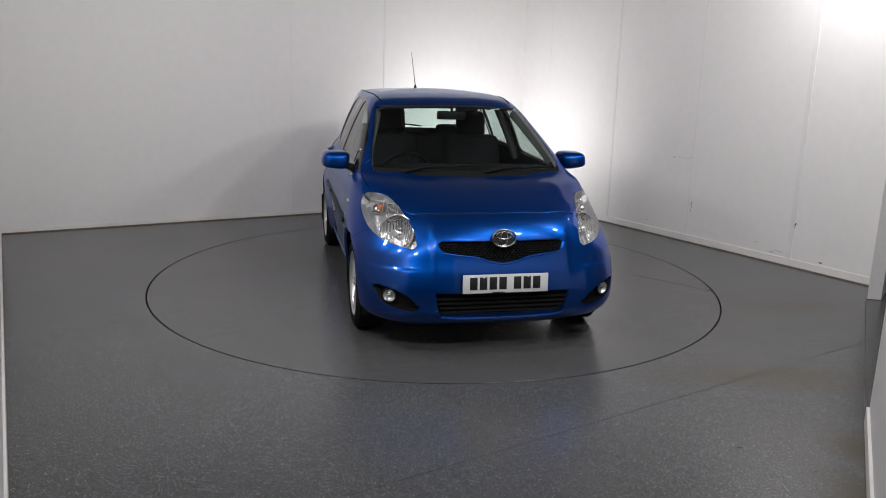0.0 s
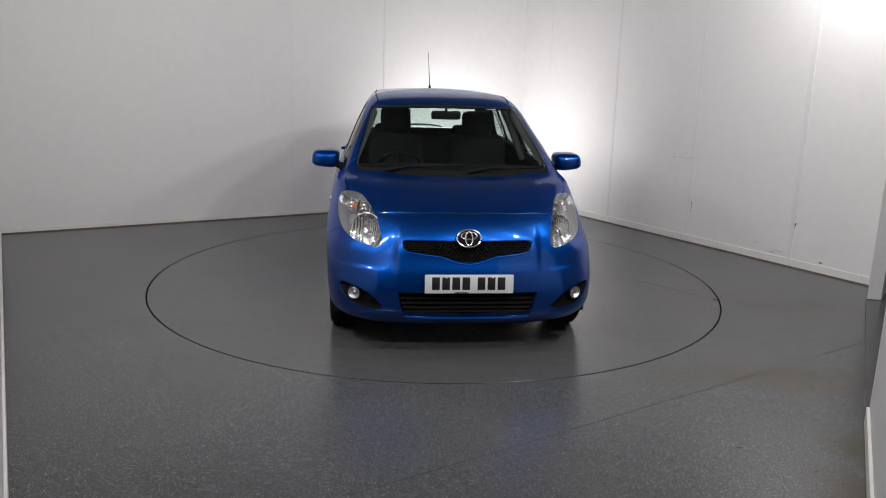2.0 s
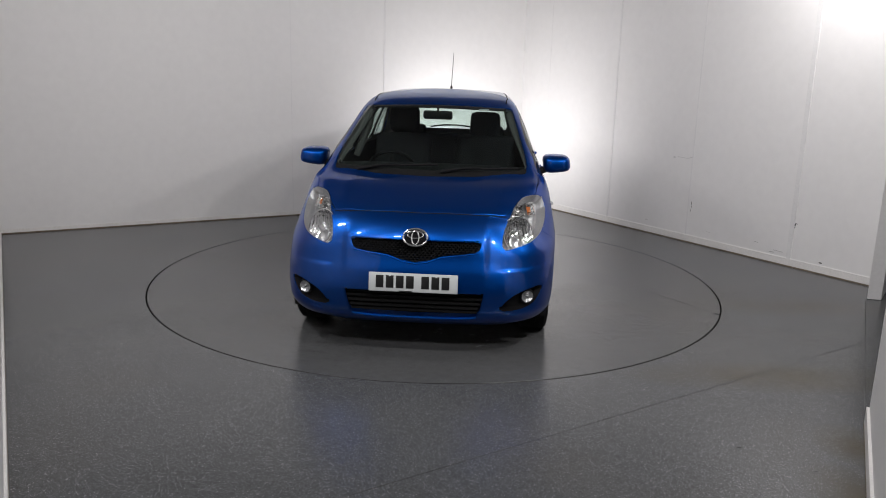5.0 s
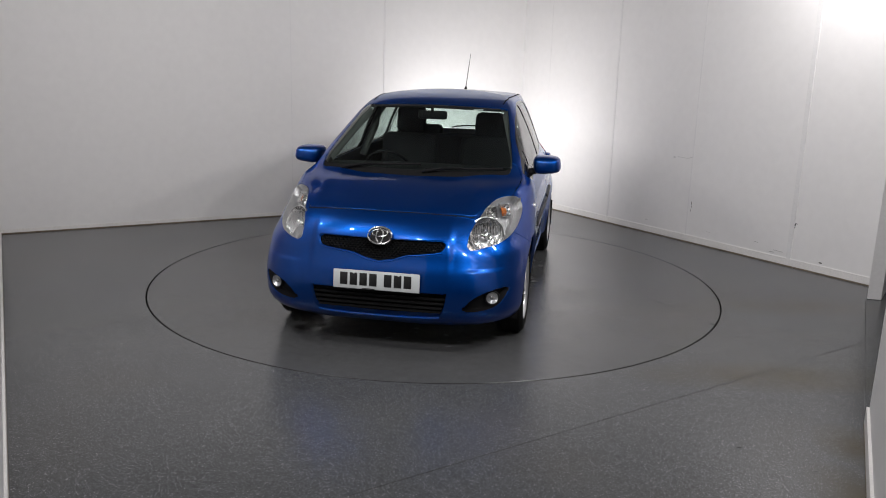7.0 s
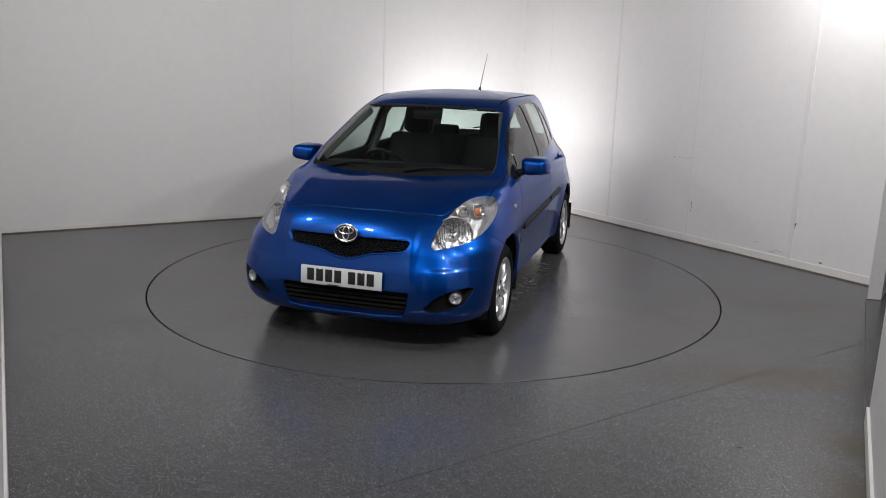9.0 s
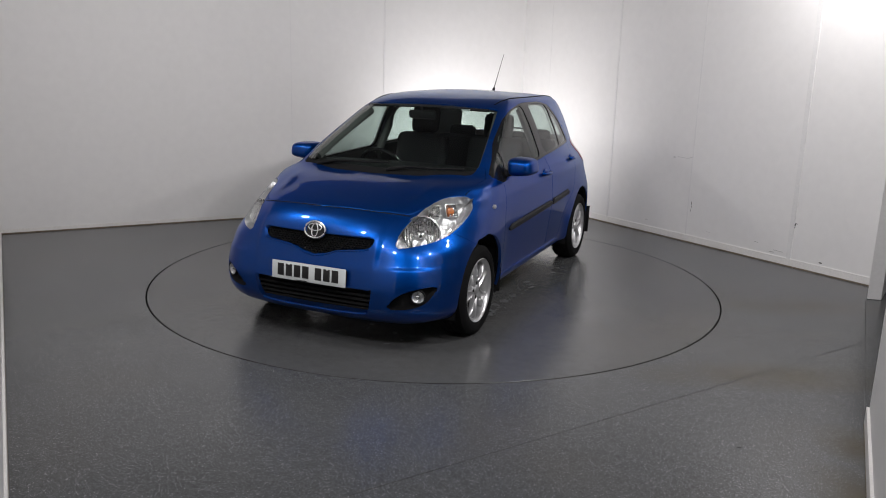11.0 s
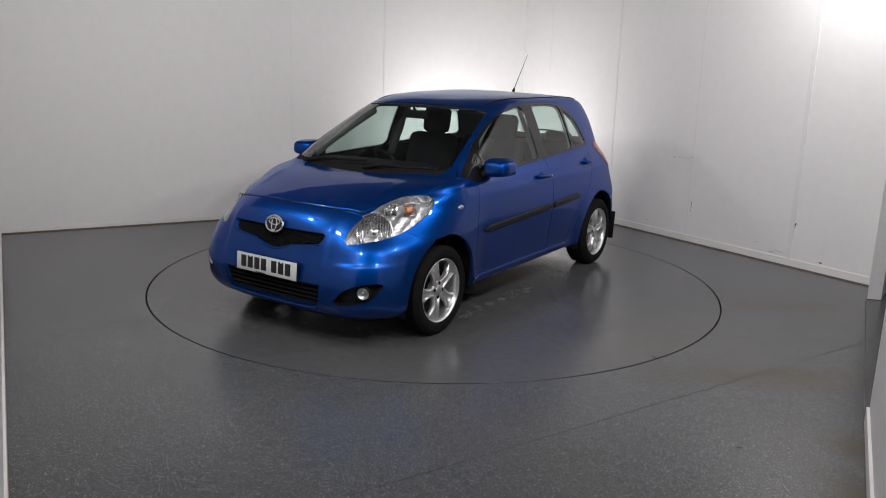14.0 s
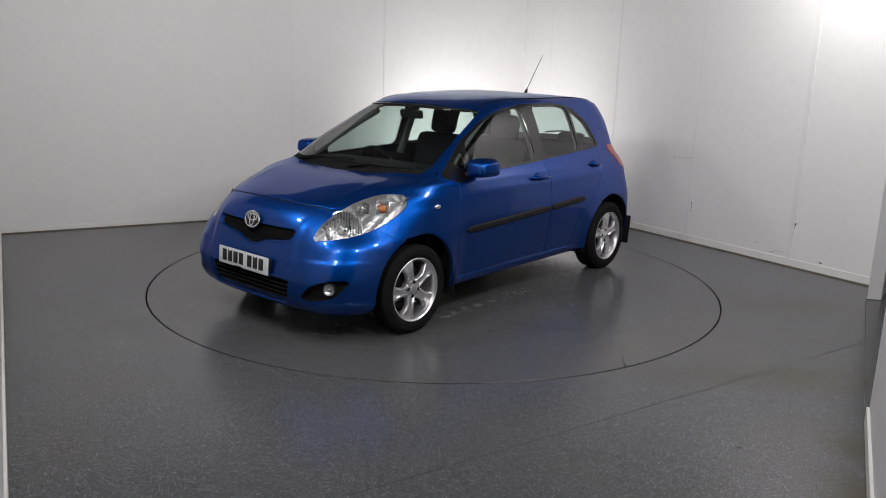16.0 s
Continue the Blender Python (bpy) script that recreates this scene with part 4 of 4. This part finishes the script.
for sg, sx in (("+", 1), ("-", -1)):
    lamp = new("headlight")
    lamp.parent = car
    tagged(lamp, "clear headlight with chrome reflectors and amber indicator")
    skin_part("lens", sheet(faces_of("headlight " + sg), 0.002, 0.0, 0.002), LENS, lamp, "clear headlight lens")
    # the housing: the same outline set deep, with silvered walls
    bm = sheet(faces_of("headlight " + sg), 0.001, 0.0, -0.070)
    rim = [e for e in bm.edges if len(e.link_faces) == 1]
    geom = bmesh.ops.extrude_edge_only(bm, edges=rim)["geom"]
    for v in [g for g in geom if isinstance(g, bmesh.types.BMVert)]:
        v.co += skin_normal(v.co) * 0.069
    part("housing", bm, REFLECTOR, lamp, "silvered lamp housing", smooth=20)
    for x, z, r, d, back, yaw, steps, name in ((0.622, 0.736, 0.108, 0.036, 0.034, 0.64, 32, "main_bowl"), (0.618, 0.856, 0.048, 0.026, 0.038, 0.62, 4, "side_bowl"), (0.700, 0.852, 0.052, 0.020, 0.040, 0.90, 4, "indicator_bowl")):
        at = Matrix.Translation(on_front(x * sx, z, -back)) @ Matrix.Rotation(yaw * sx, 4, "Z") @ pose(0, 0, 0, -20)
        if steps == 4:
            at = at @ Matrix.Rotation(radians(45), 4, "Y")
        bowl = part(name, lamp_bowl(r, d, steps), BOWL, lamp, "fluted chrome reflector bowl", smooth=40)
        bowl.matrix_basis = at
        part("bowl_rim", lathe([(r + 0.001, 0.008), (r + 0.003, -0.003), (r + 0.007, -0.002), (r + 0.009, 0.010)], 36 if steps > 4 else 4, "y", closed=False), CHROME, bowl)
        if name == "indicator_bowl":
            part("indicator_bulb", boxed((0.036, 0.010, 0.042), Matrix.Translation((0, 0.013, 0)) @ Matrix.Rotation(radians(45), 4, "Y"), 0.006), AMBER, bowl, "amber indicator lens", smooth=30)
        else:
            part("bulb_shield", lathe([(0.24 * r, d * 0.9), (0.24 * r, d * 0.2), (0.18 * r, 0.002), (0.001, 0.0)], 18, "y"), CHROME, bowl, "chrome bulb shield")

    fog = new("fog_light")
    fog.parent = car
    tagged(fog, "round clear fog light in a black recess")
    skin_part("recess", sheet(faces_of("fog_recess " + sg), 0.0, -0.045, -0.05), TRIM, fog, "black plastic recess")
    at = Matrix.Translation(on_front(0.680 * sx, 0.378, -0.018)) @ Matrix.Rotation(0.35 * sx, 4, "Z")
    part("fog_reflector", lamp_bowl(0.036, 0.02, 20), REFLECTOR, fog).matrix_basis = at
    part("fog_bulb", lathe([(0.014, 0.021), (0.012, 0.006), (0.006, 0.001), (0.001, 0.0)], 16, "y"), BOWL, fog).matrix_basis = at
    part("fog_lens", lathe([(0.038, 0.0), (0.03, -0.008), (0.015, -0.012), (0.001, -0.0125)], 24, "y", closed=False), LENS, fog).matrix_basis = at
    part("fog_ring", lathe([(0.037, 0.012), (0.041, -0.004), (0.044, -0.002), (0.046, 0.012)], 24, "y", closed=False), TRIM, fog).matrix_basis = at

# wipers at the foot of the windscreen
for x0, x1, z1 in ((0.10, 0.60, 0.004), (-0.46, 0.06, 0.006)):
    arm = []
    for k in range(9):
        s = k / 8
        x = x0 + (x1 - x0) * s
        z = 1.008 + 0.016 * math.sin(s * math.pi * 0.5) + (0.012 * s if abs(x1) < 0.3 else 0.0)
        arm.append(on_front(x, z, 0.014))
    part("wiper_blade", tube(arm, 0.0085, 6), RUBBER, windscreen, "black wiper blade")
    part("wiper_arm", tube([arm[0] + Vector((-0.02, -0.02, -0.012)), arm[2] + Vector((0, -0.008, 0.008)), arm[4] + Vector((0, -0.004, 0.006))], [0.011, 0.008, 0.006], 6), RUBBER, windscreen, "black wiper arm")

rear_arm = []
for k in range(11):
    u = k / 10
    rear_arm.append(TREE.find_nearest(Vector((-0.27 + 0.48 * u, 1.95, 1.105 + 0.02 * math.sin(u * math.pi))))[0] + Vector((0, 0.012, 0)))
part("rear_wiper", tube(rear_arm, 0.008, 6), RUBBER, tailgate, "black rear wiper")
aerial = part("aerial", tube([(0, 1.045, 1.485), (0, 1.06, 1.510), (0, 1.065, 1.518), (0, 1.282, 1.812)], [0.016, 0.010, 0.0035, 0.002], 8), TRIM, car, "thin black roof aerial")


# ---- the cabin ----
def padded(size, m, r=0.05, mat=CLOTH, name="cushion", parent=None):
    bm = boxed(size, None, min(r, min(size) * 0.45))
    bmesh.ops.subdivide_edges(bm, edges=[e for e in bm.edges if e.calc_length() > 0.15], cuts=2)
    bmesh.ops.transform(bm, matrix=m, verts=bm.verts)
    return part(name, bm, mat, parent, smooth=60)


def car_seat(x, y, drop):
    seat = new("front_seat")
    seat.parent = car
    tagged(seat, "dark cloth front seat")
    padded((0.50, 0.50, 0.14), pose(x, y, 0.52, 6), 0.06, name="seat_cushion", parent=seat)
    padded((0.47, 0.13, 0.58), pose(x, y + 0.30, 0.86, -16), 0.06, name="backrest", parent=seat)
    padded((0.25, 0.10, 0.225), pose(x, y + 0.412, 1.268 - drop, -12), 0.05, name="headrest", parent=seat)
    for d in (-0.05, 0.05):
        part("headrest_post", tube([(x + d, y + 0.385, 1.12), (x + d, y + 0.41, 1.20)], 0.006, 8), TRIM, seat)
    return seat


for x in (0.34, -0.34):
    car_seat(x, -0.11 if x > 0 else -0.06, 0.05 if x > 0 else 0.02)
bench = new("rear_seat")
bench.parent = car
tagged(bench, "dark cloth rear bench")
padded((1.25, 0.48, 0.16), pose(0, 0.78, 0.52, 6), 0.06, name="seat_cushion", parent=bench)
padded((1.22, 0.14, 0.56), pose(0, 1.12, 0.80, -20), 0.06, name="backrest", parent=bench)
for x in (-0.37, 0.37):
    padded((0.26, 0.09, 0.13), pose(x, 1.24, 1.085, -15), 0.04, name="headrest", parent=bench)
part("parcel_shelf", boxed((1.15, 0.35, 0.02), pose(0, 1.45, 1.0), 0.006), CABIN, car)
part("cabin_floor", boxed((1.36, 2.9, 0.04), pose(0, 0.25, 0.31), 0.01), CABIN, car)
# dashboard: a deep rounded shelf behind the windscreen
dash = bmesh.new()
prof = [(-1.02, 0.955), (-0.90, 0.985), (-0.70, 0.995), (-0.56, 0.985), (-0.50, 0.94), (-0.49, 0.85), (-0.55, 0.72), (-0.60, 0.50), (-1.0, 0.50)]
rows = []
for k in range(17):
    u = k / 8 - 1
    rows.append([dash.verts.new((0.68 * u, y - 0.03 * (1 - u * u), z + 0.015 * (1 - u * u) if z > 0.9 else z)) for y, z in prof])
for p, q in zip(rows, rows[1:]):
    for j in range(len(prof)):
        dash.faces.new((p[j], p[(j + 1) % len(prof)], q[(j + 1) % len(prof)], q[j]))
dash.faces.new(rows[0])
dash.faces.new(rows[-1])
part("dashboard", dash, CABIN, car, "dark grey dashboard")
wheel_at = pose(-0.335, -0.42, 0.90, -62)
steering = new("steering_wheel")
steering.parent = car
steering.matrix_basis = wheel_at
tagged(steering, "dark three-spoke steering wheel")
part("steering_rim", tube([(0.185 * math.cos(k * math.pi / 20), 0.185 * math.sin(k * math.pi / 20), 0) for k in range(40)], 0.014, 10, closed=True), GLOSS_BLACK, steering)
part("steering_boss", lathe([(0.001, 0.02), (0.06, 0.015), (0.075, -0.01), (0.06, -0.05)], 24, "z"), CABIN, steering)
for a in (0, 180, 270):
    part("steering_spoke", boxed((0.13, 0.035, 0.016), Matrix.Rotation(radians(a), 4, "Z") @ pose(0.12, 0, -0.004), 0.005), CABIN, steering)
part("interior_mirror", boxed((0.22, 0.035, 0.065), pose(0.0, -0.43, 1.338, 12), 0.016), TRIM, car, "dark rear-view mirror")
part("interior_mirror_stalk", tube([(0, -0.46, 1.40), (0, -0.43, 1.345)], 0.010, 8), TRIM, car)
for sx in (1, -1):
    part("sun_visor", boxed((0.36, 0.14, 0.016), pose(0.30 * sx, -0.25, 1.405, 14), 0.007), LINING, car)
    trim = []
    for x, y, z in ((0.70, -0.80, 1.03), (0.66, -0.66, 1.14), (0.61, -0.47, 1.26), (0.56, -0.27, 1.37)):
        place = TREE.find_nearest(Vector((x * sx, y, z)))[0]
        trim.append(place - skin_normal(place) * 0.052)
    part("front_pillar_trim", tube(trim, 0.036, 10), LINING, car)
    part("centre_pillar_trim", tube([((side(0.215, z) - 0.055) * sx, 0.215, z) for z in (0.95, 1.20, 1.38)], [0.036, 0.034, 0.032], 10), LINING, car)
part("screen_sticker", boxed((0.07, 0.002, 0.016), Matrix.Translation(on_front(0.34, 1.393, -0.006)) @ pose(0, 0, 0, -60), 0), PLATE, windscreen)
part("screen_band", tube([on_front(0.50 * (k / 8 - 1), 1.405 - 0.013 * (k / 8 - 1) ** 2, -0.008) for k in range(17)], 0.012, 6), TRIM, windscreen, "black edge band")
shell.free()
SKIN.free()


# ---- what moves: the turntable and the car on it, turning steadily ----
def motions():
    rows, rides = [], []
    for k in range(9):
        t = 2.0 * k
        turn = Matrix.Rotation(radians(12.279 - 3.3394 * t), 4, "Z")
        rows.append((t, turn))
        rides.append((t, turn @ Matrix.Translation((0.0174, 0.0926, 0.0))))
    walk(turntable, rows)
    walk(car, rides)


motions()
